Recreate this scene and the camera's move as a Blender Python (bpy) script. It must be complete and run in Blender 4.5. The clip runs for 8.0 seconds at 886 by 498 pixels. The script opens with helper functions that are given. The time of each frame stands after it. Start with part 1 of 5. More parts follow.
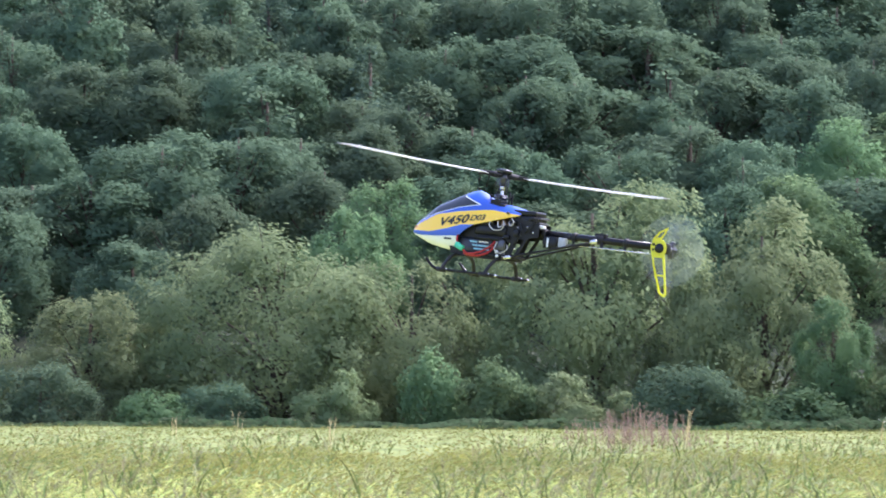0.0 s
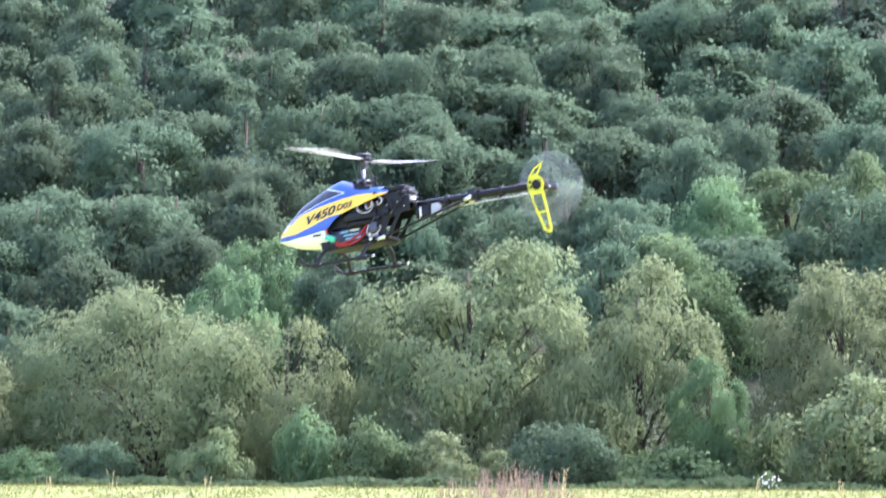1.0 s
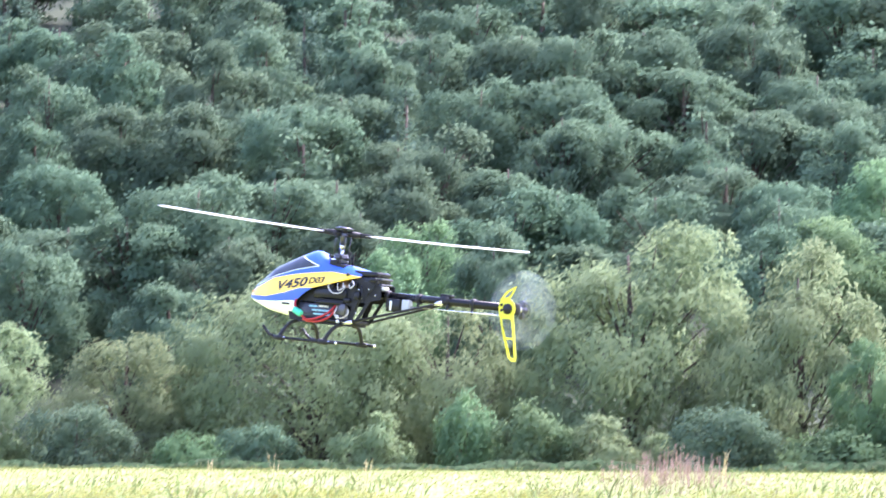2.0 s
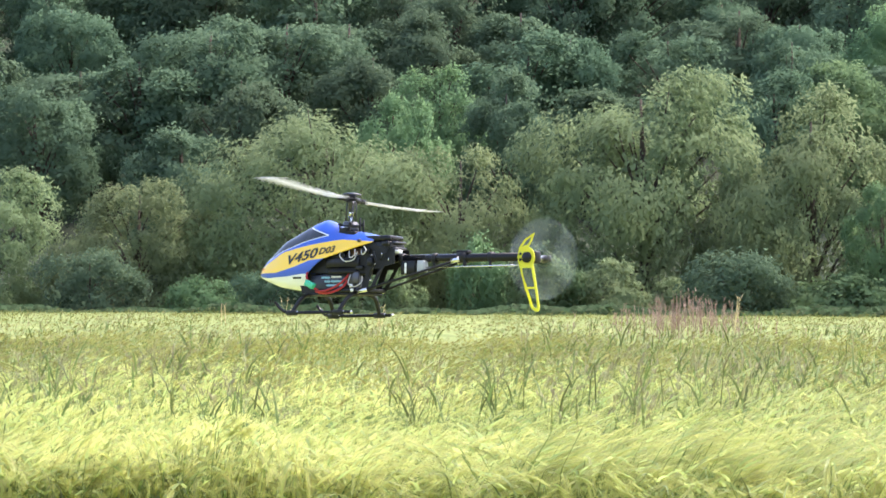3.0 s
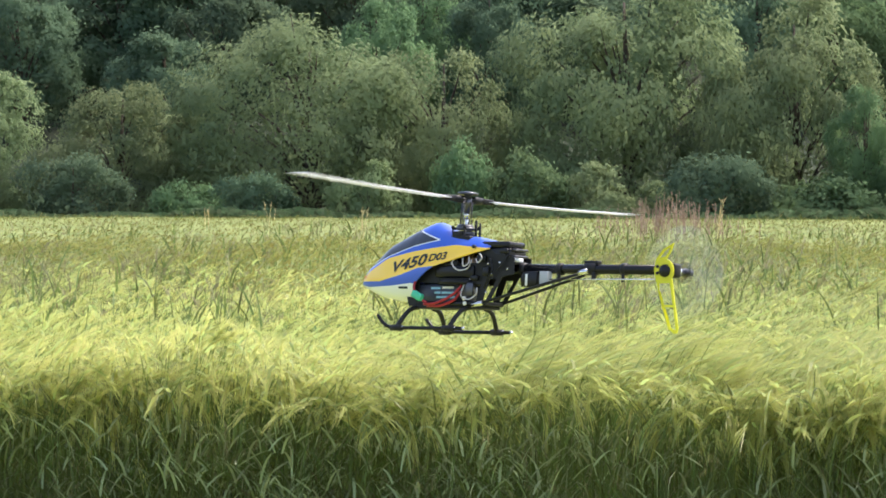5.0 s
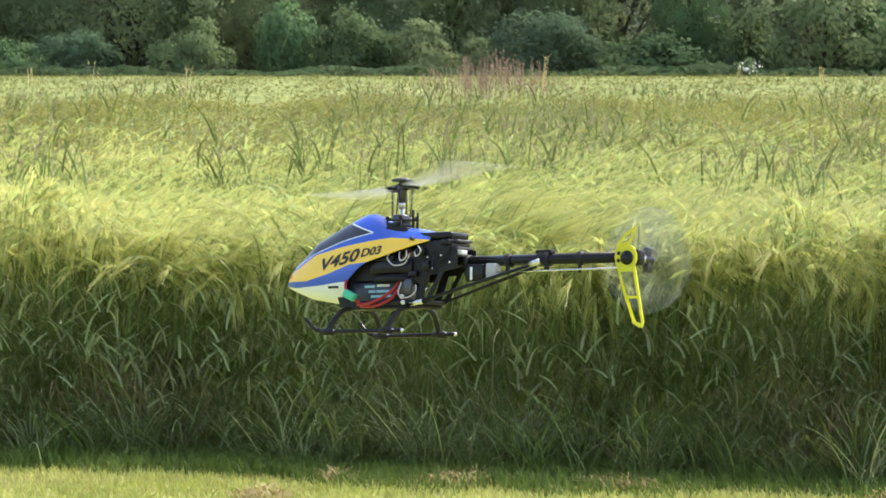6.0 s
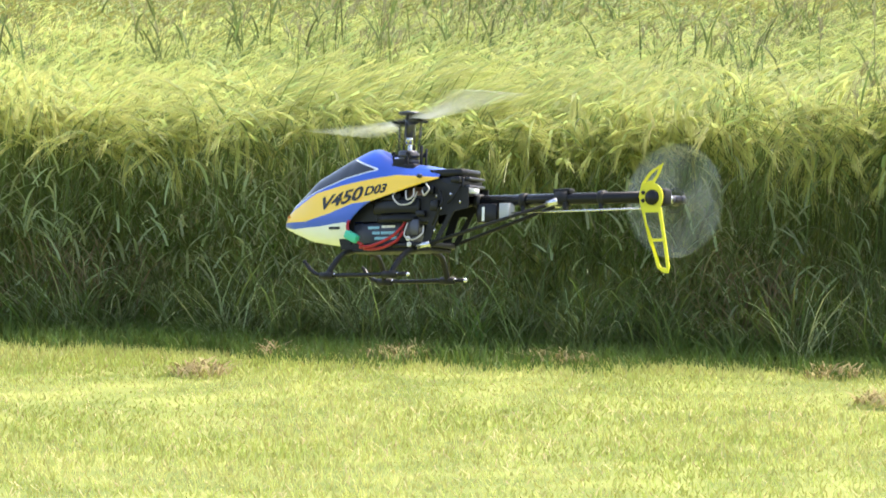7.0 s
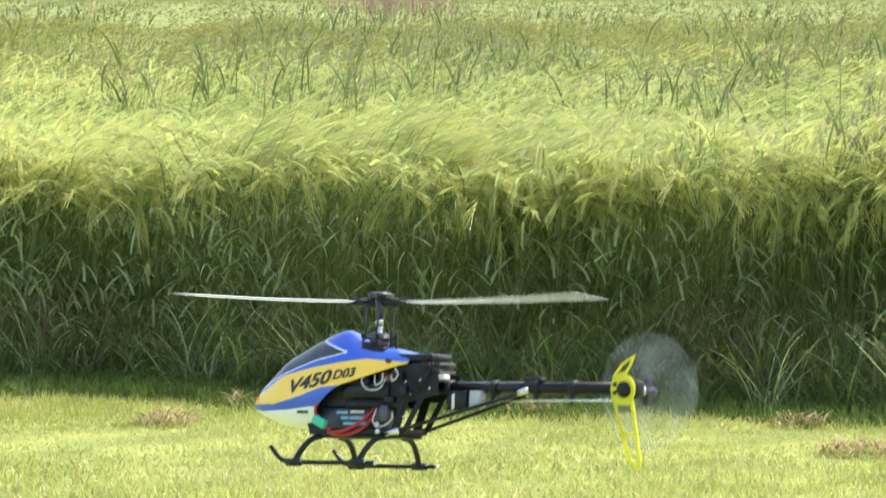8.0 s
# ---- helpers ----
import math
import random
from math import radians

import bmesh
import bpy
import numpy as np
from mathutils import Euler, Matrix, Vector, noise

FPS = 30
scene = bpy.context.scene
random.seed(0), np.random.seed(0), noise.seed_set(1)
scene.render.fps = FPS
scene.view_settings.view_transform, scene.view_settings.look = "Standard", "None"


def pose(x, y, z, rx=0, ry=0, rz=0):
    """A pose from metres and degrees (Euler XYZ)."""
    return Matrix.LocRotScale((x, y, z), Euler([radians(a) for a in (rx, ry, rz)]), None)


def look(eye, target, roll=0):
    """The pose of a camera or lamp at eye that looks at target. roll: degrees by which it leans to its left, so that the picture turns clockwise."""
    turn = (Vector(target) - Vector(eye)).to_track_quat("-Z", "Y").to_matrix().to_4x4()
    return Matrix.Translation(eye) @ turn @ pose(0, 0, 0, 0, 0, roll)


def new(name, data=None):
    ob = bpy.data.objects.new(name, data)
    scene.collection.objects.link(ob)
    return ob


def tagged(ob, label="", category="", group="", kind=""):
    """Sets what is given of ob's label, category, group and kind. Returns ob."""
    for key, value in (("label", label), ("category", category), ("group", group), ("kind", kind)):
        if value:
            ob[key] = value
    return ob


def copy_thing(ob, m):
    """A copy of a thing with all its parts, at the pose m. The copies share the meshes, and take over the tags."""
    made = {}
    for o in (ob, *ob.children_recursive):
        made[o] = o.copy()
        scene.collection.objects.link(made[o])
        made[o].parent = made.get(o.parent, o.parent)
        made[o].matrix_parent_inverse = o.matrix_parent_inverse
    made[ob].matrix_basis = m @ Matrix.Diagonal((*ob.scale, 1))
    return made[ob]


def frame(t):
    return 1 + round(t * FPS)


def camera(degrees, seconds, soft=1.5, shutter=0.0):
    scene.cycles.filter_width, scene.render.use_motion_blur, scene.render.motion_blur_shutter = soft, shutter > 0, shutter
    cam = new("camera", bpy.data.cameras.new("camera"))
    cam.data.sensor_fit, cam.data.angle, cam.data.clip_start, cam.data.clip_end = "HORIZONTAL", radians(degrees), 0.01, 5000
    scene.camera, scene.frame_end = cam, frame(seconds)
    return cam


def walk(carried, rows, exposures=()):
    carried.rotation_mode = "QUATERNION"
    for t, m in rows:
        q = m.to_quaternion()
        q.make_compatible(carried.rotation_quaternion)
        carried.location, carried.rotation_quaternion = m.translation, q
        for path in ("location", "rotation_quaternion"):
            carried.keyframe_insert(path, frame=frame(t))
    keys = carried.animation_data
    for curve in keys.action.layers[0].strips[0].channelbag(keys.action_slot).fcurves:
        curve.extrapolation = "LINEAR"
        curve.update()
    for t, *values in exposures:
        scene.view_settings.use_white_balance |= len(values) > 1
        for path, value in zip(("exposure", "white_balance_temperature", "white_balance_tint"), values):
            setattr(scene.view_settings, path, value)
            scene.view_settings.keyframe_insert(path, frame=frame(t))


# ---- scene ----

# ---- camera: one standpoint, long lens, panned and tilted by hand ----
EYE = Vector((0.0, 0.0, 1.45))
PAN = [  # seconds, azimuth to the right of +y, elevation, lean (degrees)
    (0.0, -0.038, 2.111, 0.35), (0.1, -0.210, 2.225, 0.35), (0.2, -0.197, 2.397, 0.35), (0.3, -0.055, 2.441, 0.35), (0.4, 0.366, 2.536, 0.35),
    (0.5, 0.546, 2.358, 0.35), (0.6, 0.833, 2.117, 0.35), (0.7, 1.019, 2.046, 0.35), (0.8, 1.275, 2.377, 0.35), (0.9, 1.524, 2.551, 0.35),
    (1.0, 1.536, 2.859, 0.35), (1.1, 1.549, 3.210, 0.35), (1.2, 1.526, 3.381, 0.35), (1.3, 1.462, 3.345, 0.35), (1.4, 1.412, 3.302, 0.35),
    (1.5, 1.313, 3.172, 0.35), (1.6, 1.127, 3.107, 0.35), (1.7, 0.856, 3.019, 0.35), (1.8, 0.285, 3.001, 0.35), (1.9, -0.129, 2.949, 0.35),
    (2.0, -0.498, 2.638, 0.35), (2.1, -0.611, 2.430, 0.35), (2.2, -0.724, 2.172, 0.35), (3.3, -0.629, 0.409, 0.30), (3.4, -0.629, 0.351, 0.30),
    (3.5, -0.628, 0.287, 0.30), (3.6, -0.621, 0.223, 0.30), (3.7, -0.606, 0.166, 0.30), (3.8, -0.578, 0.123, 0.30), (3.9, -0.535, 0.080, 0.30),
    (4.0, -0.485, 0.059, 0.30), (4.1, -0.513, 0.109, 0.30), (4.2, -0.564, 0.180, 0.30), (5.3, -0.221, -1.113, 0.00), (5.4, 0.314, -1.306, 0.00),
    (5.5, 0.550, -1.470, 0.00), (5.6, 0.843, -1.676, 0.00), (5.7, 1.100, -1.840, 0.00), (5.8, 1.351, -2.003, 0.00), (5.9, 1.587, -2.181, 0.00),
    (6.0, 1.794, -2.359, 0.00), (6.1, 1.916, -2.529, 0.00), (6.2, 2.102, -2.692, 0.00), (6.3, 2.174, -2.855, 0.00), (6.4, 2.252, -3.061, 0.00),
    (6.5, 2.288, -3.245, 0.00), (6.6, 2.331, -3.451, 0.00), (6.7, 2.388, -3.613, 0.00), (6.8, 2.467, -3.762, 0.00), (6.9, 2.532, -3.896, 0.00),
    (7.0, 2.575, -3.952, 0.00), (7.1, 2.632, -4.023, 0.00), (7.2, 2.703, -3.995, 0.00), (7.3, 2.746, -3.952, 0.00), (7.4, 2.811, -3.528, 0.00),
    (7.5, 2.861, -3.040, 0.00), (7.6, 2.918, -3.054, 0.00), (7.7, 2.961, -3.075, 0.00), (7.8, 2.990, -3.104, 0.00), (7.9, 3.004, -3.153, 0.00),
    (8.0, 3.004, -3.330, 0.00),
]
EXPOSURE = [  # seconds, stops, white balance
    (0.0, 1.74, 5800, 27), (0.5, 2.08, 5750, 27), (1.0, 2.35, 5800, 31), (1.5, 2.8, 5650, 35), (2.0, 2.7, 5700, 34), (2.2, 2.48, 5850, 29),
    (3.3, 1.72, 6450, 19), (4.2, 1.58, 6500, 18), (5.3, 1.42, 6650, 15), (5.8, 1.43, 6750, 14), (6.5, 1.53, 6800, 13), (7.0, 1.65, 6750, 12), (8.0, 1.6, 6650, 10),
]


def aim(az, el, lean):
    a, e = radians(az), radians(el)
    way = Vector((math.sin(a) * math.cos(e), math.cos(a) * math.cos(e), math.sin(e)))
    return look(EYE, EYE + way * 10, lean)


cam = camera(11.2, 8.0, soft=1.6, shutter=0.25)
walk(cam, [(t, aim(a, e, r)) for t, a, e, r in PAN], EXPOSURE)

# ---- sky and sun ----
SUN_EL, SUN_AZ = 58.0, 62.0   # behind the field, to the right
world = bpy.data.worlds.new("sky")
scene.world = world
world.use_nodes = True
wn = world.node_tree
sky = wn.nodes.new("ShaderNodeTexSky")
sky.sky_type, sky.sun_disc = "NISHITA", False
sky.sun_elevation, sky.sun_rotation = radians(SUN_EL), radians(SUN_AZ)
sky.dust_density = 3.0
wn.links.new(sky.outputs[0], wn.nodes["Background"].inputs[0])
wn.nodes["Background"].inputs[1].default_value = 0.15
sun_data = bpy.data.lights.new("sun", "SUN")
sun_data.energy, sun_data.angle, sun_data.color = 1.8, radians(9.0), (1.0, 0.95, 0.86)
sun = new("sun", sun_data)
sun.rotation_euler = (radians(90 - SUN_EL), 0, radians(180 - SUN_AZ))


# ---- materials ----
def mat(name, rgb, rough=0.6, metal=0.0, spread=0.15, scale=20.0, bump=0.0, translucent=0.0, hue=0.02, per="island",
        spec=0.5, second=None, coat=0.0):
    """A surface with variation piece by piece and a finer mottling; translucent lets light through leaves."""
    m = bpy.data.materials.new(name)
    m.use_nodes = True
    nt = m.node_tree
    b = nt.nodes["Principled BSDF"]
    out = nt.nodes["Material Output"]
    link = nt.links.new
    base = nt.nodes.new("ShaderNodeRGB")
    base.outputs[0].default_value = (*rgb, 1)
    colour = base.outputs[0]
    coord = nt.nodes.new("ShaderNodeTexCoord")
    noise_tex = nt.nodes.new("ShaderNodeTexNoise")
    noise_tex.inputs["Scale"].default_value = scale
    noise_tex.inputs["Detail"].default_value = 6.0
    link(coord.outputs["Object"], noise_tex.inputs["Vector"])
    if second:
        mix2 = nt.nodes.new("ShaderNodeMix")
        mix2.data_type = "RGBA"
        ramp = nt.nodes.new("ShaderNodeMapRange")
        ramp.inputs[1].default_value, ramp.inputs[2].default_value = 0.38, 0.62
        link(noise_tex.outputs["Fac"], ramp.inputs[0])
        link(ramp.outputs[0], mix2.inputs[0])
        link(colour, mix2.inputs[6])
        mix2.inputs[7].default_value = (*second, 1)
        colour = mix2.outputs[2]
    hsv = nt.nodes.new("ShaderNodeHueSaturation")
    link(colour, hsv.inputs["Color"])
    if per == "island":
        rnd = nt.nodes.new("ShaderNodeNewGeometry").outputs["Random Per Island"]
    else:
        rnd = nt.nodes.new("ShaderNodeObjectInfo").outputs["Random"]
    add = nt.nodes.new("ShaderNodeMath")
    add.operation = "ADD"
    link(rnd, add.inputs[0])
    link(noise_tex.outputs["Fac"], add.inputs[1])
    val = nt.nodes.new("ShaderNodeMapRange")
    val.inputs[1].default_value, val.inputs[2].default_value = 0.2, 1.4
    val.inputs[3].default_value, val.inputs[4].default_value = 1 - spread, 1 + spread
    link(add.outputs[0], val.inputs[0])
    link(val.outputs[0], hsv.inputs["Value"])
    hu = nt.nodes.new("ShaderNodeMapRange")
    hu.inputs[3].default_value, hu.inputs[4].default_value = 0.5 - hue, 0.5 + hue
    link(rnd, hu.inputs[0])
    link(hu.outputs[0], hsv.inputs["Hue"])
    link(hsv.outputs[0], b.inputs["Base Color"])
    b.inputs["Roughness"].default_value, b.inputs["Metallic"].default_value = rough, metal
    b.inputs["Specular IOR Level"].default_value = spec
    b.inputs["Coat Weight"].default_value = coat
    if bump:
        bm_node = nt.nodes.new("ShaderNodeBump")
        bm_node.inputs["Strength"].default_value = bump
        link(noise_tex.outputs["Fac"], bm_node.inputs["Height"])
        link(bm_node.outputs[0], b.inputs["Normal"])
    if translucent:
        tr = nt.nodes.new("ShaderNodeBsdfTranslucent")
        link(hsv.outputs[0], tr.inputs["Color"])
        mx = nt.nodes.new("ShaderNodeMixShader")
        mx.inputs[0].default_value = translucent
        link(b.outputs[0], mx.inputs[1])
        link(tr.outputs[0], mx.inputs[2])
        link(mx.outputs[0], out.inputs["Surface"])
    return m


SOIL = mat("soil and thatch", (0.16, 0.19, 0.05), 0.9, second=(0.26, 0.28, 0.08), scale=3.0, bump=0.4, spec=0.1)
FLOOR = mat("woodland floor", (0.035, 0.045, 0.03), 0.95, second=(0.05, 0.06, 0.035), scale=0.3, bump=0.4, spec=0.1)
LAWN = mat("mown grass", (0.36, 0.39, 0.10), 0.6, spread=0.35, scale=1.3, translucent=0.4, hue=0.02, spec=0.3, second=(0.44, 0.44, 0.145))
STRAW = mat("dry grass", (0.46, 0.38, 0.20), 0.8, spread=0.3, scale=9.0, translucent=0.3, spec=0.2)
STALK = mat("barley stalk", (0.135, 0.182, 0.052), 0.55, spread=0.35, scale=4.0, translucent=0.35, spec=0.2)
BLADE = mat("barley leaf", (0.138, 0.20, 0.06), 0.42, spread=0.4, scale=4.0, translucent=0.4, spec=0.5)
SILVER = mat("broad silvery grass leaf", (0.29, 0.34, 0.16), 0.4, spread=0.5, scale=4.0, translucent=0.4, spec=0.4)
THATCH = mat("matted dead grass", (0.33, 0.27, 0.13), 0.85, spread=0.3, scale=9.0, translucent=0.2, spec=0.1)
DEAD = mat("dead brown stems", (0.21, 0.165, 0.085), 0.8, spread=0.35, scale=6.0, translucent=0.2, spec=0.1)
EAR = mat("barley ear", (0.36, 0.42, 0.14), 0.5, spread=0.25, scale=2.0, translucent=0.6, spec=0.4)
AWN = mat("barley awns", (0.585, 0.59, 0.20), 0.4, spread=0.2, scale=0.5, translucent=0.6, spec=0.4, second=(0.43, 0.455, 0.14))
# The same barley farther off: its darker look is put into the colour.
FAR_AWN = mat("darker far barley awns", (0.30, 0.29, 0.085), 0.5, spread=0.3, scale=0.25, translucent=0.45, spec=0.1, second=(0.185, 0.19, 0.056))
DISTANT = mat("darker distant barley", (0.165, 0.165, 0.05), 0.6, spread=0.25, scale=0.12, translucent=0.4, spec=0.05, second=(0.205, 0.20, 0.062))
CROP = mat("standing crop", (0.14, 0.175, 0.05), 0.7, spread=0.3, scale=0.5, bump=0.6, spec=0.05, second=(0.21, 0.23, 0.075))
WEED = mat("wild grass", (0.12, 0.155, 0.045), 0.55, spread=0.5, scale=3.0, translucent=0.4, spec=0.3)
# Lush fringe grass; its dark green also carries the crop's shadow on the lawn.
LUSH_SHADE = mat("lush grass with crop shadow", (0.11, 0.165, 0.033), 0.55, spread=0.35, scale=2.0, translucent=0.4, spec=0.3)
SEED = mat("grass seed heads", (0.24, 0.23, 0.11), 0.7, spread=0.4, scale=3.0, translucent=0.35, spec=0.2)
DOCK = mat("reddish dock", (0.285, 0.20, 0.15), 0.7, spread=0.3, scale=3.0, translucent=0.3, spec=0.2)
BANK = mat("nettle bank", (0.062, 0.10, 0.042), 0.75, spread=0.3, scale=0.4, translucent=0.45, spec=0.1)
FLOWER = mat("white elder flower", (0.75, 0.76, 0.66), 0.7, spread=0.1, spec=0.2)
WILLOW = mat("willow leaves", (0.185, 0.250, 0.124), 0.9, spread=0.14, scale=0.25, translucent=0.55, spec=0.03, hue=0.015, per="object", second=(0.212, 0.270, 0.134))
LEAF = mat("woodland leaves", (0.100, 0.160, 0.094), 0.9, spread=0.16, scale=0.3, translucent=0.55, spec=0.03, hue=0.018, per="object", second=(0.120, 0.184, 0.108))
FRESH = mat("fresh green leaves", (0.130, 0.215, 0.105), 0.9, spread=0.18, scale=0.3, translucent=0.55, spec=0.03, hue=0.015, per="object", second=(0.165, 0.25, 0.115))
FIR = mat("dark needles", (0.07, 0.115, 0.075), 0.85, spread=0.25, scale=0.3, translucent=0.4, spec=0.05)
BARK = mat("bark", (0.10, 0.08, 0.06), 0.9, second=(0.05, 0.04, 0.03), scale=4.0, bump=0.5, spec=0.2)


# ---- helpers for shapes ----
def mesh_from(name, verts, quads, materials, index=None, smooth=False):
    """A mesh from an array of places and an array of four-cornered faces."""
    me = bpy.data.meshes.new(name)
    n, f = len(verts), len(quads)
    me.vertices.add(n)
    me.vertices.foreach_set("co", np.ascontiguousarray(verts, dtype=np.float32).ravel())
    me.loops.add(4 * f)
    me.loops.foreach_set("vertex_index", np.ascontiguousarray(quads, dtype=np.int32).ravel())
    me.polygons.add(f)
    me.polygons.foreach_set("loop_start", np.arange(0, 4 * f, 4, dtype=np.int32))
    for m in materials:
        me.materials.append(m)
    if index is not None:
        me.polygons.foreach_set("material_index", np.ascontiguousarray(index, dtype=np.int32))
    if smooth:
        me.polygons.foreach_set("use_smooth", np.ones(f, dtype=bool))
    me.update(calc_edges=True)
    me.validate()
    return me


class Soup:
    """Gathers many blades, leaves and stems into one mesh."""

    def __init__(self):
        self.v, self.q, self.m, self.n = [], [], [], 0

    def put(self, v, q, material):
        self.v.append(v)
        self.q.append(q + self.n)
        self.m.append(np.full(len(q), material))
        self.n += len(v)

    def mesh(self, name, materials):
        return mesh_from(name, np.concatenate(self.v), np.concatenate(self.q), materials, np.concatenate(self.m))


rng = np.random.default_rng(7)


def ribbons(soup, base, az, length, tilt0, tilt1, width, material, k=3, taper=1.0, power=1.6, face=None):
    """Bent blades: from base, leaning towards az, from tilt0 to tilt1 off the vertical. Returns tips and end tilts."""
    n = len(base)
    az, length, tilt0, tilt1, width = (np.broadcast_to(np.asarray(a, float), n) for a in (az, length, tilt0, tilt1, width))
    side = az + np.pi / 2 if face is None else face
    side = np.stack([np.cos(side), np.sin(side), np.zeros(n)], 1)
    out = np.stack([np.cos(az), np.sin(az), np.zeros(n)], 1)
    p = np.array(base, float)
    rows = []
    for i in range(k + 1):
        s = i / k
        w = width * (1 - taper * s ** 1.5) * (0.75 + 0.5 * min(1, s * 3)) * 0.5
        rows.append(p - side * w[:, None])
        rows.append(p + side * w[:, None])
        if i < k:
            th = tilt0 + (tilt1 - tilt0) * ((i + 0.5) / k) ** power
            p = p + (length / k)[:, None] * (out * np.sin(th)[:, None] + np.array([0, 0, 1]) * np.cos(th)[:, None])
    v = np.stack(rows, 1).reshape(-1, 3)
    b = (np.arange(n) * 2 * (k + 1))[:, None, None]
    i = (np.arange(k) * 2)[None, :, None]
    q = (b + i + np.array([0, 1, 3, 2])[None, None, :]).reshape(-1, 4)
    soup.put(v, q, material)
    return p


def cards(soup, p, normal, size, material, aspect=1.6, droop=0.0):
    """Small leaf clumps: four-cornered, at p, facing about along normal."""
    n = len(p)
    nrm = normal + rng.normal(0, 0.2, (n, 3))
    nrm /= np.linalg.norm(nrm, axis=1)[:, None]
    ref = rng.normal(0, 1, (n, 3))
    ref[:, 2] -= droop * 3
    a = ref - nrm * (ref * nrm).sum(1)[:, None]
    a /= np.linalg.norm(a, axis=1)[:, None]
    b = np.cross(nrm, a)
    size = (size * rng.uniform(0.6, 1.4, n))[:, None]
    la, lb = a * size * aspect, b * size
    bend = nrm * size * 0.35
    v = np.stack([p - la, p - lb * 0.8 + bend, p + la, p + lb * 0.8 + bend * rng.uniform(-1, 1, (n, 1))], 1).reshape(-1, 3)
    q = np.arange(4 * n).reshape(-1, 4)
    soup.put(v, q, material)


def part(name, bm, material, parent, label="", smooth=True):
    me = bpy.data.meshes.new(name)
    bm.normal_update()
    bm.to_mesh(me)
    bm.free()
    if smooth:
        me.polygons.foreach_set("use_smooth", np.ones(len(me.polygons), dtype=bool))
    me.materials.append(material)
    ob = new(name, me)
    ob.parent = parent
    if label:
        tagged(ob, label)
    return ob


def tube(bm, pts, radius, n=8, flat=1.0):
    """A round bar through the points, closed at both ends. radius: one, or one for each point."""
    pts = [Vector(p) for p in pts]
    rad = radius if isinstance(radius, (list, tuple)) else [radius] * len(pts)
    rings = []
    up = Vector((0.0, 0.0, 1.0))
    for i, p in enumerate(pts):
        d = (pts[min(i + 1, len(pts) - 1)] - pts[max(i - 1, 0)]).normalized()
        a = d.cross(up if abs(d.z) < 0.9 else Vector((1, 0, 0))).normalized()
        b = d.cross(a)
        rings.append([bm.verts.new(p + (a * math.cos(j * math.tau / n) * flat + b * math.sin(j * math.tau / n)) * rad[i]) for j in range(n)])
    for r, s in zip(rings, rings[1:]):
        for j in range(n):
            bm.faces.new((r[j], r[(j + 1) % n], s[(j + 1) % n], s[j]))
    bm.faces.new(rings[0][::-1])
    bm.faces.new(rings[-1])
    return bm


def block(bm, centre, size, bevel=0.001, turn=None):
    """A box with its edges rounded off."""
    made = bmesh.ops.create_cube(bm, size=1.0)
    m = Matrix.Translation(centre) @ (turn or Matrix()) @ Matrix.Diagonal((*size, 1))
    bmesh.ops.transform(bm, matrix=m, verts=made["verts"])
    edges = list({e for v in made["verts"] for e in v.link_edges})
    if bevel:
        bmesh.ops.bevel(bm, geom=edges, offset=bevel, segments=2, affect="EDGES", profile=0.5)
    return bm


def plate(bm, outline, y0, y1, holes=()):
    """A flat plate cut along an outline in x and z, from y0 to y1, with holes cut through."""
    loops = [outline, *holes]
    edges = []
    for loop in loops:
        vs = [bm.verts.new((x, y0, z)) for x, z in loop]
        edges += [bm.edges.new((vs[i], vs[(i + 1) % len(vs)])) for i in range(len(vs))]
    made = bmesh.ops.triangle_fill(bm, use_beauty=True, use_dissolve=False, edges=edges)
    faces = [f for f in made["geom"] if isinstance(f, bmesh.types.BMFace)]
    ext = bmesh.ops.extrude_face_region(bm, geom=faces)
    verts = [v for v in ext["geom"] if isinstance(v, bmesh.types.BMVert)]
    bmesh.ops.translate(bm, verts=verts, vec=(0, y1 - y0, 0))
    bmesh.ops.recalc_face_normals(bm, faces=bm.faces)
    return bm


def shape():
    return bmesh.new()


# ---- ground: one sheet, flat meadow and field, then the wooded slope ----
def rise(y):
    return np.minimum(np.maximum(y - 300.0, 0) * 0.25, 80.0)


def ground_sheet():
    xs = np.concatenate([np.linspace(-2500, -150, 8), np.linspace(-100, 130, 70), np.linspace(170, 2500, 8)])
    ys = np.concatenate([np.linspace(-2000, -20, 8), np.linspace(0, 40, 81), np.linspace(45, 700, 120), np.linspace(800, 2500, 6)])
    gx, gy = np.meshgrid(xs, ys, indexing="ij")
    gz = rise(gy) + 0.012 * np.sin(gx * 1.7 + gy) * np.cos(gy * 1.3) * (gy < 60)
    v = np.stack([gx, gy, gz], 2).reshape(-1, 3)
    i, j = np.meshgrid(np.arange(len(xs) - 1), np.arange(len(ys) - 1), indexing="ij")
    a = (i * len(ys) + j).ravel()
    q = np.stack([a, a + len(ys), a + len(ys) + 1, a + 1], 1)
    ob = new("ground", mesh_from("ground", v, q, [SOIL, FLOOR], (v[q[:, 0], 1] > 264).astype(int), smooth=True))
    return tagged(ob, "meadow soil and thatch rising to a wooded slope", "ground", kind="structure")


ground_sheet()


def edge_y(x):
    """The front edge of the barley, which runs slightly towards the camera to the right."""
    return 15.9 - 0.37 * (x - 0.7)


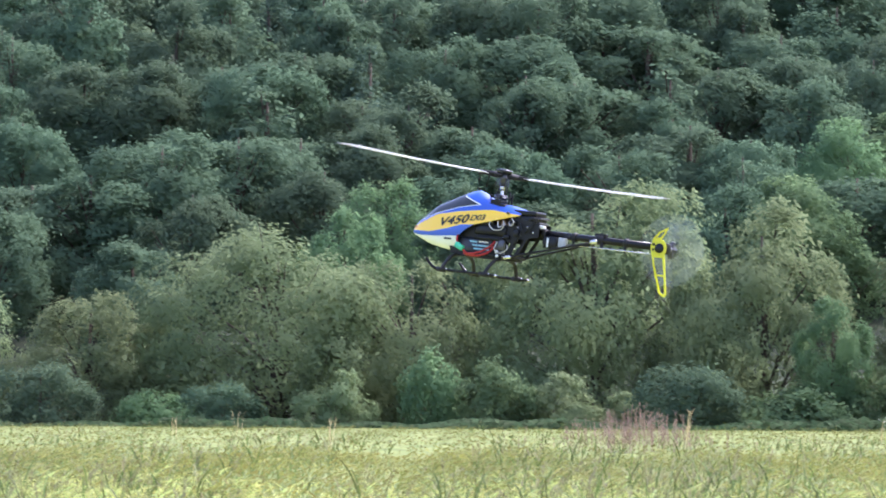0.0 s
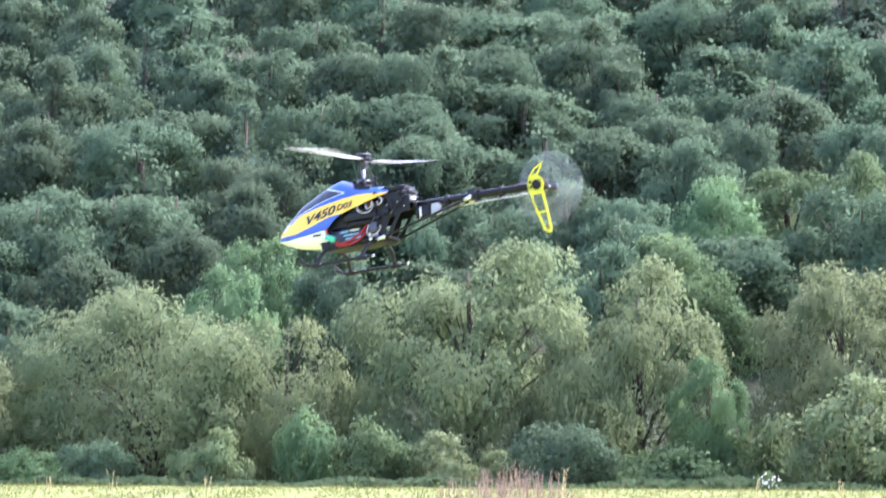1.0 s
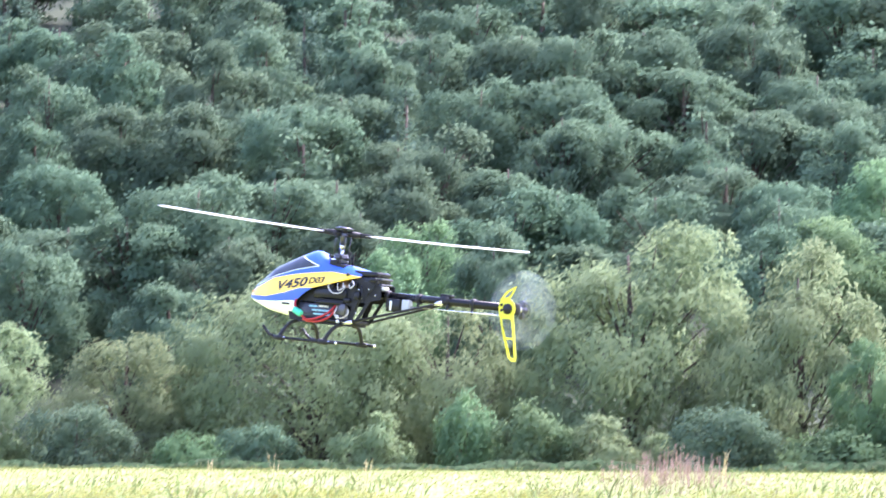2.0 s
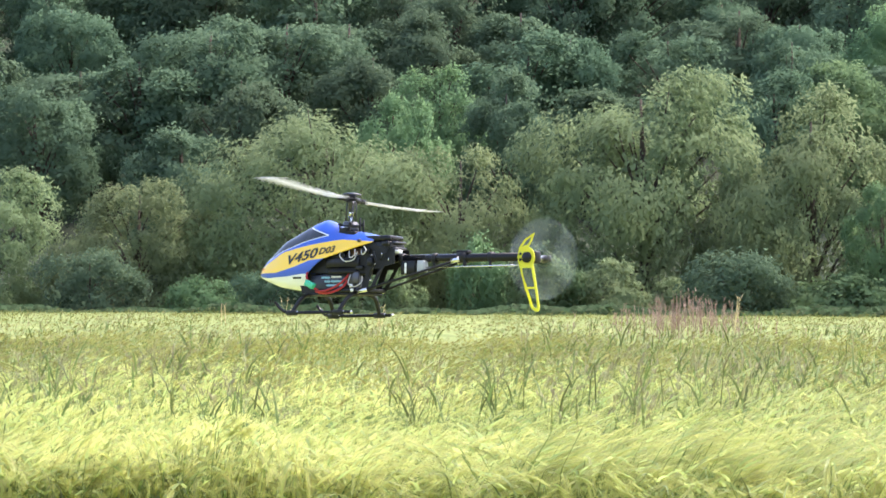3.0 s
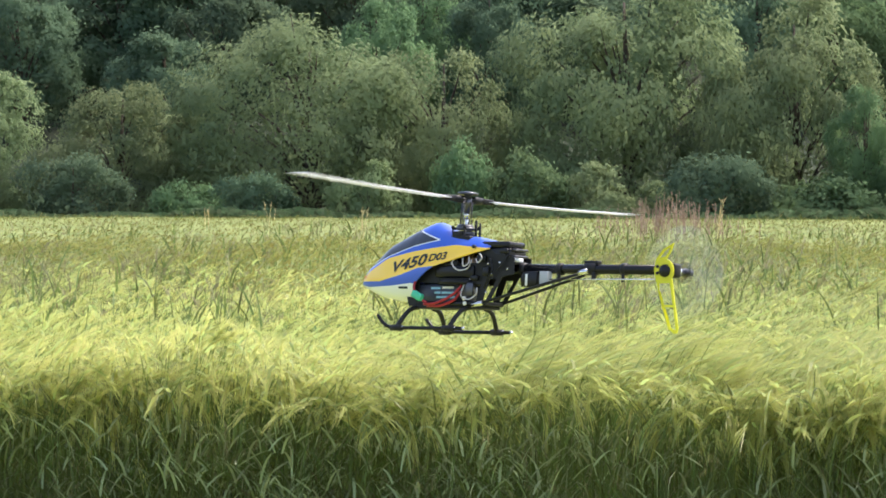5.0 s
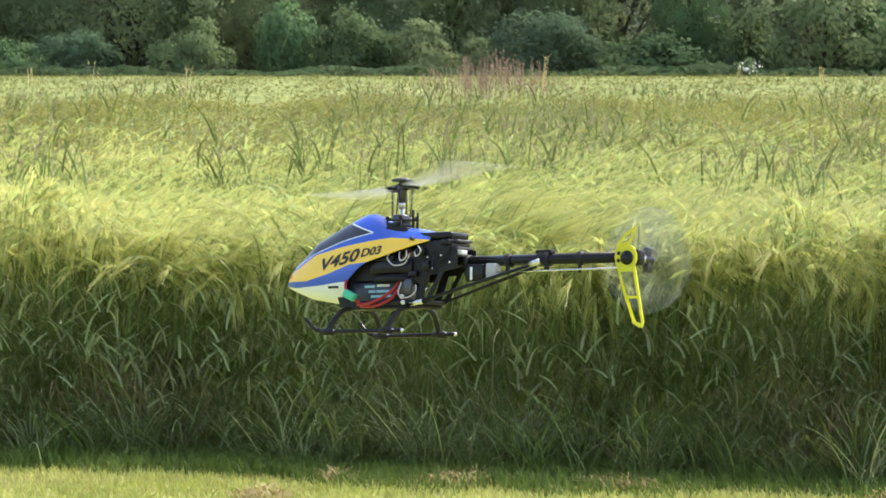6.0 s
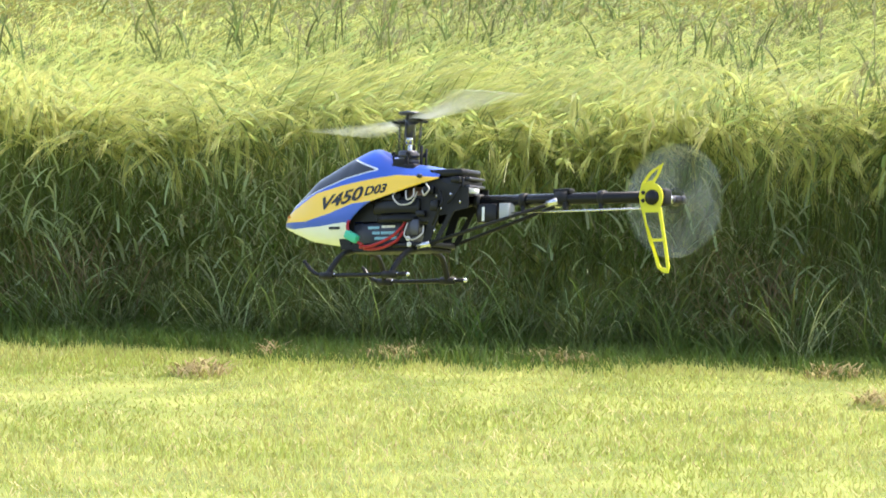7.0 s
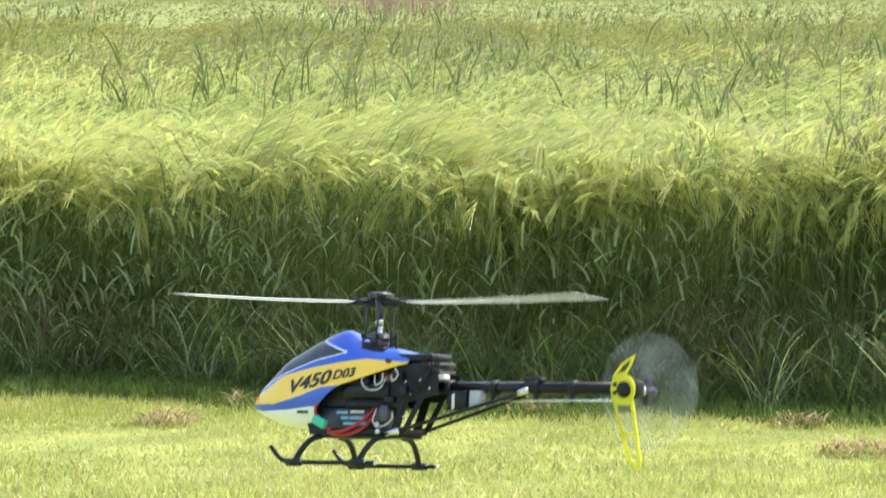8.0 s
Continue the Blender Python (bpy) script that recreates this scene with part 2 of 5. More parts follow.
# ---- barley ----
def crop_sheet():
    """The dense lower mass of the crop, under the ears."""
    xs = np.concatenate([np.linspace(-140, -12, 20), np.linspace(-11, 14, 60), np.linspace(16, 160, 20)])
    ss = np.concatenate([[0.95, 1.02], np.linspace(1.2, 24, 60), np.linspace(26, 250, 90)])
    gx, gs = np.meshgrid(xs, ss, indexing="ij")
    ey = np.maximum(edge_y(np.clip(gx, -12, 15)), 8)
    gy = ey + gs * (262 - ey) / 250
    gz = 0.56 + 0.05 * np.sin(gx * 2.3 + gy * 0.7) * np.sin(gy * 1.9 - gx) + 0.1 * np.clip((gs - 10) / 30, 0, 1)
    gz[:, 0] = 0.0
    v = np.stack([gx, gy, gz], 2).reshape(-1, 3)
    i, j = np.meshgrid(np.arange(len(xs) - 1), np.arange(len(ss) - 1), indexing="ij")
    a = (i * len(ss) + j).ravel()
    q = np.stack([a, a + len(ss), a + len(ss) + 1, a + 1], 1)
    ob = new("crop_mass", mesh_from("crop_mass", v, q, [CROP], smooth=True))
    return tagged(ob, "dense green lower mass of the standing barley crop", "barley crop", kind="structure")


crop_sheet()


def scatter(n, y0, y1, spread0=-0.13, spread1=0.17, margin=0.4):
    """Random places in the widening strip of field between two distances from its edge."""
    u = rng.uniform(0, 1, n)
    d0, d1 = 16 + y0, 16 + y1
    d = np.sqrt(d0 * d0 + u * (d1 * d1 - d0 * d0))
    x = rng.uniform(spread0, spread1, n) * d + rng.uniform(-margin, margin, n)
    y = edge_y(x) * np.clip(1 - (d - 16) / 60, 0, 1) + 16 * np.clip((d - 16) / 60, 0, 1) + (d - 16)
    return x, y


def wave(x, y):
    """Patches of crop that stand higher, lean differently and ripen sooner."""
    return 0.5 * np.sin(x * 1.9 + 0.6 * np.sin(y * 0.9)) + 0.5 * np.sin(y * 0.75 + 1.3 * np.sin(x * 0.8))


def nod(soup, top, az, bend, ear, awn, awns, wide, mats):
    """Nodding ears at the stalks' tips, each with a brush of awns that runs on along it."""
    n = len(top)
    tip = ribbons(soup, top, az, ear, 0.75, bend, 0.013 * wide, mats[0], k=3, taper=0.35, power=0.8, face=rng.uniform(0, 6.28, n))
    for i in range(awns):
        f = rng.uniform(0.05, 1, n)
        p = top + (tip - top) * f[:, None]
        t0 = 0.75 + (bend - 0.75) * f ** 0.8
        ribbons(soup, p, az + rng.normal(0, 0.10, n), awn * rng.uniform(0.75, 1.1, n), t0 + rng.normal(0, 0.10, n), bend + rng.normal(0.1, 0.11, n),
                0.0032 * wide, mats[1], k=2, taper=0.7, power=1.0, face=rng.uniform(0, 6.28, n))


def barley(soup, x, y, height, leaves, awns, k_stem, wide, low=0.0, mats=(2, 3)):
    n = len(x)
    wv = wave(x, y)
    az = rng.normal(-0.1, 0.36, n) + 0.9 * np.sin(x * 0.9 + 0.7 * np.sin(y * 0.6)) + np.where(rng.uniform(0, 1, n) < 0.14, np.pi, 0)
    h = height * (0.96 + 0.15 * wv * (wide > 1) + 0.07 * wv * (wide <= 1) + rng.normal(0, 0.06, n))
    base = np.stack([x, y, np.full(n, low)], 1)
    top = ribbons(soup, base, az, h - low, 0.08, 0.8, 0.0028 * wide, 0, k=k_stem, taper=0.2, power=3, face=rng.uniform(0, 6.28, n))
    for i in range(leaves):
        f = rng.uniform(0.15, 0.85, n)
        p = base + (top - base) * f[:, None]
        ribbons(soup, p, rng.uniform(0, 6.28, n), rng.uniform(0.09, 0.19, n), 0.5, rng.uniform(1.4, 2.5, n), 0.010 * wide, 1, k=4, taper=0.95, face=rng.uniform(0, 6.28, n))
    bend = np.where(rng.uniform(0, 1, n) < 0.8, rng.uniform(1.2, 1.8, n), rng.uniform(2.0, 2.7, n))
    nod(soup, top, az, bend, rng.uniform(0.07, 0.10, n), 0.14, awns, wide, mats)


def barley_field():
    s = Soup()
    n = 4400
    x = rng.uniform(-2.7, 3.4, n)
    barley(s, x, edge_y(x) + 0.20 + 2.3 * rng.uniform(0, 1, n) ** 1.3 + 0.07 * np.sin(x * 5), 0.86, 3, 9, 4, 1.0)
    n = 1250    # ears laid over by the wind along the front of the crop, combed the same way patch by patch
    x = rng.uniform(-2.7, 3.4, n)
    y = edge_y(x) + rng.uniform(0.0, 0.75, n)
    az = rng.normal(-0.2, 0.3, n) + 0.8 * np.sin(x * 2.1 + 1.0) - 0.3 + np.where(np.sin(x * 3.3 + 2.0) + rng.normal(0, 0.5, n) > 1.0, np.pi, 0)
    hgt = 0.83 + 0.06 * np.sin(x * 4.0) + 0.04 * np.sin(x * 11.0 + 1) + rng.normal(0, 0.05, n)
    top = ribbons(s, np.stack([x, y, np.full(n, 0.35)], 1), az, hgt - 0.35, 0.02, 0.8, 0.0035, 0, k=4, taper=0.2, power=3, face=rng.uniform(0, 6.28, n))
    nod(s, top, az, rng.uniform(1.25, 1.9, n), rng.uniform(0.09, 0.125, n), 0.155, 12, 1.15, (2, 3))
    n = 700    # single plump ears that arch out in front
    x = rng.uniform(-2.7, 3.4, n)
    y = edge_y(x) + rng.uniform(-0.12, 0.25, n)
    az = np.where(rng.uniform(0, 1, n) < 0.65, rng.normal(-0.3, 0.35, n), rng.normal(-2.7, 0.4, n))
    hgt = 0.70 + 0.12 * rng.uniform(0, 1, n) + 0.05 * np.sin(x * 4.0)
    top = ribbons(s, np.stack([x - 0.08 * np.cos(az), y + 0.05, np.full(n, 0.4)], 1), az, hgt - 0.38, 0.05, 0.85, 0.0035, 0, k=4, taper=0.2, power=2.5, face=rng.uniform(0, 6.28, n))
    nod(s, top, az, rng.uniform(1.5, 2.4, n), rng.uniform(0.09, 0.12, n), 0.14, 16, 1.25, (2, 3))
    centres = rng.uniform(-2.7, 3.4, 64)   # and those that hang over the edge, in tufts
    n = 560
    x = np.where(rng.uniform(0, 1, n) < 0.3, rng.uniform(0.9, 2.3, n), centres[rng.integers(0, 64, n)]) + rng.normal(0, 0.035, n)
    y = edge_y(x) + rng.uniform(-0.06, 0.12, n)
    az = rng.normal(-1.0, 0.8, n)
    hang = 0.77 + 0.08 * np.sin(x * 5.3) + rng.normal(0, 0.05, n)
    top = ribbons(s, np.stack([x, y + 0.12, np.full(n, 0.4)], 1), az, hang - 0.4, 0.02, 0.6, 0.0035, 0, k=4, taper=0.2, power=3, face=rng.uniform(0, 6.28, n))
    nod(s, top, az, rng.uniform(2.2, 3.0, n), rng.uniform(0.09, 0.12, n), 0.14, 16, 1.15, (2, 3))
    x, y = scatter(9000, 2.0, 13.0)
    barley(s, x, y, 0.84, 1, 6, 2, 1.25, low=0.4)
    x, y = scatter(2500, 10.0, 24.0)
    barley(s, x, y, 0.84, 0, 6, 2, 1.4, low=0.45)
    # from here on ears and awns take the darkened far colours
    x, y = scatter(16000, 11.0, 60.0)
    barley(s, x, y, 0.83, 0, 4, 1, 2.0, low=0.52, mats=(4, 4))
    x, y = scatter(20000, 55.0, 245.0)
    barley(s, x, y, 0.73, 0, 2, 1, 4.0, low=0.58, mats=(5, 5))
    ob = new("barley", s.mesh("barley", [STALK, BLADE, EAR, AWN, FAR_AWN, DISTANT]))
    return tagged(ob, "pale green ripening barley with nodding bearded ears", "barley", kind="stuff")


barley_field()


def seed_grass(soup, x, y, height, heads=10, wide=1.0, low=0.0):
    """Tall wild grass that overtops the crop: a bent stem, a narrow leaf, a loose spike of seeds."""
    n = len(x)
    az = rng.normal(0.2, 1.1, n)
    base = np.stack([x, y, np.full(n, low)], 1)
    t1 = rng.uniform(0.3, 1.7, n)
    top = ribbons(soup, base, az, height - low, 0.02, t1 * 0.5, 0.004 * wide, 0, k=4, taper=0.5, power=2, face=rng.uniform(0, 6.28, n))
    for i in range(2):
        p = base + (top - base) * rng.uniform(0.45, 0.95, (n, 1))
        ribbons(soup, p, rng.uniform(0, 6.28, n), rng.uniform(0.15, 0.32, n), 0.3, rng.uniform(0.8, 2.2, n), 0.009 * wide, 0, k=4, taper=0.9, face=rng.uniform(0, 6.28, n))
    tip = ribbons(soup, top, az, rng.uniform(0.1, 0.2, n), t1 * 0.5, t1 + rng.uniform(0.1, 1.0, n), 0.003 * wide, 1, k=3, taper=0.3, power=1)
    for i in range(heads):
        f = rng.uniform(0.0, 1.0, n)
        q = top + (tip - top) * f[:, None] + rng.normal(0, 0.004, (n, 3))
        ribbons(soup, q, az + rng.normal(0, 0.9, n), rng.uniform(0.018, 0.035, n), 0.4, 1.2, 0.006 * wide, 1, k=1, taper=0.5)


def weeds_in_crop():
    s = Soup()
    for count, y0, y1, hgt, wide, low in ((330, 0.3, 9, 0.98, 1.2, 0.3), (800, 6, 24, 1.01, 1.7, 0.45), (1500, 20, 70, 1.01, 2.3, 0.5), (450, 70, 240, 0.94, 4.2, 0.55)):
        x, y = scatter(count, y0, y1)
        keep = wave(x * 0.8 + 3, y * 0.35) + rng.normal(0, 0.15, len(x)) > 0.28
        x, y = x[keep], y[keep]
        seed_grass(s, x, y, hgt + rng.normal(0, 0.07, len(x)), 9, wide, low)
    for cx, cd, m in ((-1.2, 4.5, 22), (0.55, 3.8, 26), (2.1, 5.0, 34), (2.45, 0.5, 40), (1.3, 9.0, 30), (-0.5, 8.0, 22), (-2.2, 12.0, 30), (3.4, 12.5, 40)):
        x = cx + rng.normal(0, 0.16, m)
        seed_grass(s, x, edge_y(x) + cd + rng.normal(0, 0.2, m), 1.0 + rng.normal(0, 0.08, m), 12, 1.3, 0.2)
    for cx, cy, m in ((0.85, 30.0, 90), (-2.2, 42.0, 110), (2.6, 36.0, 70), (-0.6, 24.0, 40), (3.6, 27.0, 60)):   # leafy dark clumps among the ears
        base = np.stack([cx + rng.normal(0, 0.16, m), cy + rng.normal(0, 0.2, m), np.full(m, 0.5)], 1)
        ribbons(s, base, rng.uniform(0, 6.28, m), rng.uniform(0.25, 0.5, m), 0.1, rng.uniform(0.5, 1.7, m), 0.014, 0, k=4, taper=0.9, face=rng.uniform(0, 6.28, m))
    ob = new("wild_grass", s.mesh("wild_grass", [WEED, SEED]))
    return tagged(ob, "tall dark wild grass with seed spikes in the barley", "wild grass", kind="stuff")


weeds_in_crop()


def fringe(x):
    """How far the lush uncut grass, darkened for the crop's shadow, reaches out from the crop on to the lawn."""
    return 0.70 + 0.08 * np.clip(x, -1, 2) + 0.14 * np.sin(x * 2.7) + 0.09 * np.sin(x * 7.1) + 0.05 * np.sin(x * 17.0)


def margin_grass():
    """The unmown strip along the foot of the crop: broad blades, fine grass and dry stems."""
    s = Soup()
    n = 3500
    x = rng.uniform(-2.7, 3.4, n)
    d = rng.uniform(-0.12, 0.2, n)
    y = edge_y(x) + d + 0.06 * np.sin(x * 4.1)
    h = np.clip(0.12 + d * 0.5 + rng.normal(0, 0.05, n), 0.05, 0.26)
    base = np.stack([x, y, np.zeros(n)], 1)
    ribbons(s, base, rng.uniform(0, 6.28, n), h, 0.1, rng.uniform(0.5, 2.3, n), 0.005, 0, k=5, taper=0.9, face=rng.uniform(0, 6.28, n))
    n = 1500
    x = np.where(rng.uniform(0, 1, n) < 0.65, rng.uniform(-2.7, 0.2, n), rng.uniform(0.2, 3.4, n)) + 0.12 * np.sin(rng.integers(0, 40, n) * 2.4)
    base = np.stack([x, edge_y(x) + rng.uniform(-0.14, 0.08, n), rng.uniform(0.0, 0.62, n)], 1)
    ribbons(s, base, rng.uniform(0, 6.28, n), rng.uniform(0.10, 0.22, n), rng.uniform(0.2, 1.0, n), rng.uniform(1.6, 2.6, n), 0.011, 3, k=6, taper=0.95, face=rng.uniform(0, 6.28, n))
    tufts = 230    # tussocks that arch out of the foot of the crop
    per = 42
    cx = rng.uniform(-2.7, 3.4, tufts)
    cd = 0.16 - (0.40 + 0.12 * np.clip(cx, 0, 2)) * rng.uniform(0, 1, tufts)
    tall = rng.uniform(0.55, 1.25, tufts)
    lift = np.where(cd > 0.02, rng.uniform(0, 0.38, tufts), 0.0)
    kinds = rng.choice([0, 0, 0, 3, 4], tufts)
    for kind in (0, 3, 4):
        pick = np.repeat(np.flatnonzero(kinds == kind), per)
        k = len(pick)
        px = cx[pick] + rng.normal(0, 0.03, k)
        base = np.stack([px, edge_y(px) + cd[pick] + rng.normal(0, 0.03, k), lift[pick]], 1)
        ribbons(s, base, rng.uniform(0, 6.28, k), tall[pick] * rng.uniform(0.16, 0.52, k), rng.uniform(0.02, 0.9, k), rng.uniform(0.8, 2.7, k),
                rng.uniform(0.003, 0.0075, k), kind, k=6, taper=0.92, face=rng.uniform(0, 6.28, k))
    n = 1900    # flag leaves that arch out of the crop's flank
    x = rng.uniform(-2.7, 3.4, n)
    base = np.stack([x, edge_y(x) + rng.uniform(-0.05, 0.30, n), 0.30 + 0.42 * rng.uniform(0, 1, n) ** 0.8], 1)
    kinds = rng.uniform(0, 1, n) < 0.45
    for kind, pick in ((3, base[kinds]), (0, base[~kinds])):
        k = len(pick)
        ribbons(s, pick, rng.normal(-1.4, 1.3, k), rng.uniform(0.14, 0.30, k), rng.uniform(0.2, 0.8, k), rng.uniform(1.7, 2.9, k), rng.uniform(0.007, 0.013, k), kind,
                k=6, taper=0.95, face=rng.uniform(0, 6.28, k))
    n = 3600    # fine dry and green blades between
    x, z = rng.uniform(-2.7, 3.4, n), 0.5 * rng.uniform(0, 1, n) ** 1.5
    thick = np.sin(x * 4.3 + z * 5) + np.sin(x * 9.7 - z * 9 + 1) + rng.normal(0, 0.6, n) > 0.3
    base = np.stack([x, edge_y(x) + rng.uniform(-0.15, 0.06, n), z], 1)[thick]
    k = len(base)
    ribbons(s, base, rng.uniform(0, 6.28, k), rng.uniform(0.06, 0.2, k), rng.uniform(0.2, 1.7, k), rng.uniform(1.2, 2.6, k), 0.0032, 1, k=5, taper=0.85, face=rng.uniform(0, 6.28, k))
    n = 620
    x = rng.uniform(-2.7, 3.4, n)
    seed_grass(s, x, edge_y(x) + rng.uniform(-0.10, 0.25, n), rng.uniform(0.2, 0.6, n), 9, 0.7)
    n = 110
    x = rng.uniform(2.0, 2.9, n)
    seed_grass(s, x, edge_y(x) + rng.uniform(-0.05, 0.3, n), rng.uniform(0.7, 1.05, n), 12, 1.0)
    n = 26000   # lush uncut fringe at the foot, coloured dark for the crop's shadow
    x = rng.uniform(-2.7, 3.4, n)
    d = rng.uniform(0, 1, n) ** 1.15 * fringe(x) * rng.uniform(0.85, 1.12, n)
    base = np.stack([x, edge_y(x) - d, np.zeros(n)], 1)
    ribbons(s, base, rng.uniform(0, 6.28, n), rng.uniform(0.045, 0.10, n) * (1.25 - 0.6 * d), 0.15, rng.uniform(0.5, 1.6, n), 0.006, 4, k=3, taper=0.9, face=rng.uniform(0, 6.28, n))
    n = 70
    x = rng.uniform(-2.7, 3.4, n)
    base = np.stack([x, edge_y(x) + rng.uniform(0.02, 0.3, n), np.zeros(n)], 1)
    ribbons(s, base, rng.uniform(0, 6.28, n), rng.uniform(0.15, 0.4, n), 0.1, rng.uniform(0.2, 1.4, n), 0.004, 2, k=3, taper=0.5)
    for cx, m in ((-0.62, 150), (1.72, 120), (0.9, 25), (-1.9, 40)):   # dead brown stems
        x = cx + rng.normal(0, 0.14, m)
        base = np.stack([x, edge_y(x) + rng.uniform(-0.14, 0.1, m), rng.uniform(0, 0.22, m)], 1)
        ribbons(s, base, rng.uniform(0, 6.28, m), rng.uniform(0.15, 0.42, m), 0.3, rng.uniform(1.2, 2.7, m), 0.0045, 5, k=5, taper=0.5, face=rng.uniform(0, 6.28, m))
    ob = new("margin_grass", s.mesh("margin_grass", [WEED, SEED, STRAW, SILVER, LUSH_SHADE, DEAD]))
    return tagged(ob, "uncut grass along the foot of the barley, its lush fringe coloured dark for the crop's shadow", "wild grass", kind="stuff")


margin_grass()


def lawn():
    s = Soup()
    n = 90000
    x = rng.uniform(-1.75, 3.1, n)
    d = 0.75 * fringe(x) + rng.uniform(0, 1, n) ** 1.2 * 6.0
    y = edge_y(x) + 0.05 - d
    base = np.stack([x, y, np.zeros(n)], 1)
    h = rng.uniform(0.012, 0.032, n) * (1 + 0.25 * wave(x * 3, y * 3)) * np.where(d < 1.1, 1.3, 1.0)
    ribbons(s, base, rng.uniform(0, 6.28, n), h, 0.2, rng.uniform(0.4, 1.5, n), 0.0055, 0, k=2, taper=0.8, face=rng.uniform(0, 6.28, n))
    n = 9000
    x = rng.uniform(-1.75, 3.1, n)
    y = edge_y(x) - rng.uniform(0, 6.5, n)
    base = np.stack([x, y, np.full(n, 0.004)], 1)
    ribbons(s, base, rng.uniform(0, 6.28, n), rng.uniform(0.02, 0.05, n), 0.9, 1.6, 0.004, 1, k=1, taper=0.5)
    ob = new("lawn", s.mesh("lawn", [LAWN, STRAW]))
    return tagged(ob, "short mown yellow-green grass of the flying field", "grass", kind="stuff")


lawn()


def dry_patch(x, y, rx, ry, n):
    s = Soup()
    a, r = rng.uniform(0, 6.28, n), np.sqrt(rng.uniform(0, 1, n))
    base = np.stack([r * np.cos(a) * rx, r * np.sin(a) * ry, np.full(n, 0.012) + rng.uniform(0, 0.035, n) * (1 - r)], 1)
    ribbons(s, base, rng.uniform(0, 6.28, n), rng.uniform(0.03, 0.08, n), 0.7, 1.7, 0.006, 0, k=2, taper=0.6)
    ob = new("dry_grass_clump", s.mesh("dry_grass_clump", [THATCH]))
    ob.location = (x, y, 0)
    return tagged(ob, "matted brown clump of dead cut grass on the lawn", "dry grass", group="dry clumps on the lawn")


for px, py, rx, ry, n in ((0.53, 15.38, 0.09, 0.10, 420), (0.60, 15.52, 0.06, 0.07, 220), (-0.13, 14.85, 0.07, 0.12, 300), (1.11, 15.15, 0.08, 0.10, 260),
                          (1.02, 15.22, 0.05, 0.06, 120), (1.94, 14.64, 0.07, 0.08, 240), (2.0, 13.8, 0.09, 0.09, 300), (0.12, 15.5, 0.05, 0.06, 120)):
    dry_patch(px, py, rx * 1.4, ry * 1.5, int(n * 0.55))


# ---- far edge of the field ----
def dock_stand():
    s = Soup()
    n = 180
    x = rng.normal(0, 0.8, n)
    base = np.stack([x, rng.normal(0, 0.5, n), np.full(n, 0.5)], 1)
    h = (1.06 - 0.2 * np.abs(x)) * rng.uniform(0.6, 1.2, n)
    az = rng.uniform(0, 6.28, n)
    top = ribbons(s, base, az, h, 0.03, 0.25, 0.009, 0, k=3, taper=0.5)
    for i in range(14):
        f = rng.uniform(0.45, 1.0, (n, 1))
        ribbons(s, base + (top - base) * f, rng.uniform(0, 6.28, n), rng.uniform(0.04, 0.10, n), 0.3, 1.2, 0.015, 0, k=1, taper=0.5)
    ob = new("dock_plants", s.mesh("dock_plants", [DOCK]))
    ob.location = (4.16, 98, 0)
    return tagged(ob, "stand of reddish-brown seeding dock rising from the barley", "wild plants", kind="stuff")


dock_stand()


def pale_stalk(x, y, h):
    s = Soup()
    n = 3
    base = np.stack([rng.normal(0, 0.05, n), rng.normal(0, 0.05, n), np.full(n, 0.5)], 1)
    top = ribbons(s, base, rng.uniform(0, 6.28, n), h - 0.5, 0.05, 0.3, 0.016, 0, k=3, taper=0.4)
    for i in range(9):
        ribbons(s, base + (top - base) * rng.uniform(0.4, 1, (n, 1)), rng.uniform(0, 6.28, n), 0.1, 0.4, 1.3, 0.022, 0, k=1, taper=0.5)
    ob = new("pale_weed", s.mesh("pale_weed", [STRAW]))
    ob.location = (x, y, 0)
    return tagged(ob, "single pale dry weed standing above the barley", "weed", group="pale weeds in the field")


for wx, wy, wh in ((-6.88, 150, 1.5), (-2.46, 100, 1.35), (5.1, 96, 1.6), (12.5, 130, 1.35), (16.2, 140, 1.3), (-8.4, 140, 1.3)):
    pale_stalk(wx, wy, wh)


def nettle_bank():
    s = Soup()
    n = 16000
    x = rng.uniform(-60, 75, n)
    y = rng.uniform(262, 268, n)
    top = 1.05 + 0.16 * np.sin(x * 0.35) + 0.12 * np.sin(x * 1.1) + 0.0035 * x
    p = np.stack([x, y, rng.uniform(0.1, 1, n) ** 0.6 * top], 1)
    cards(s, p, np.tile([0, -0.5, 0.8], (n, 1)), 0.16, 0, 1.5)
    ob = new("nettle_bank", s.mesh("nettle_bank", [BANK]))
    return tagged(ob, "low green bank of nettles and reeds along the field", "undergrowth", kind="stuff")


nettle_bank()


# ---- trees ----
def unit(v):
    return v / np.maximum(np.linalg.norm(v, axis=-1, keepdims=True), 1e-6)


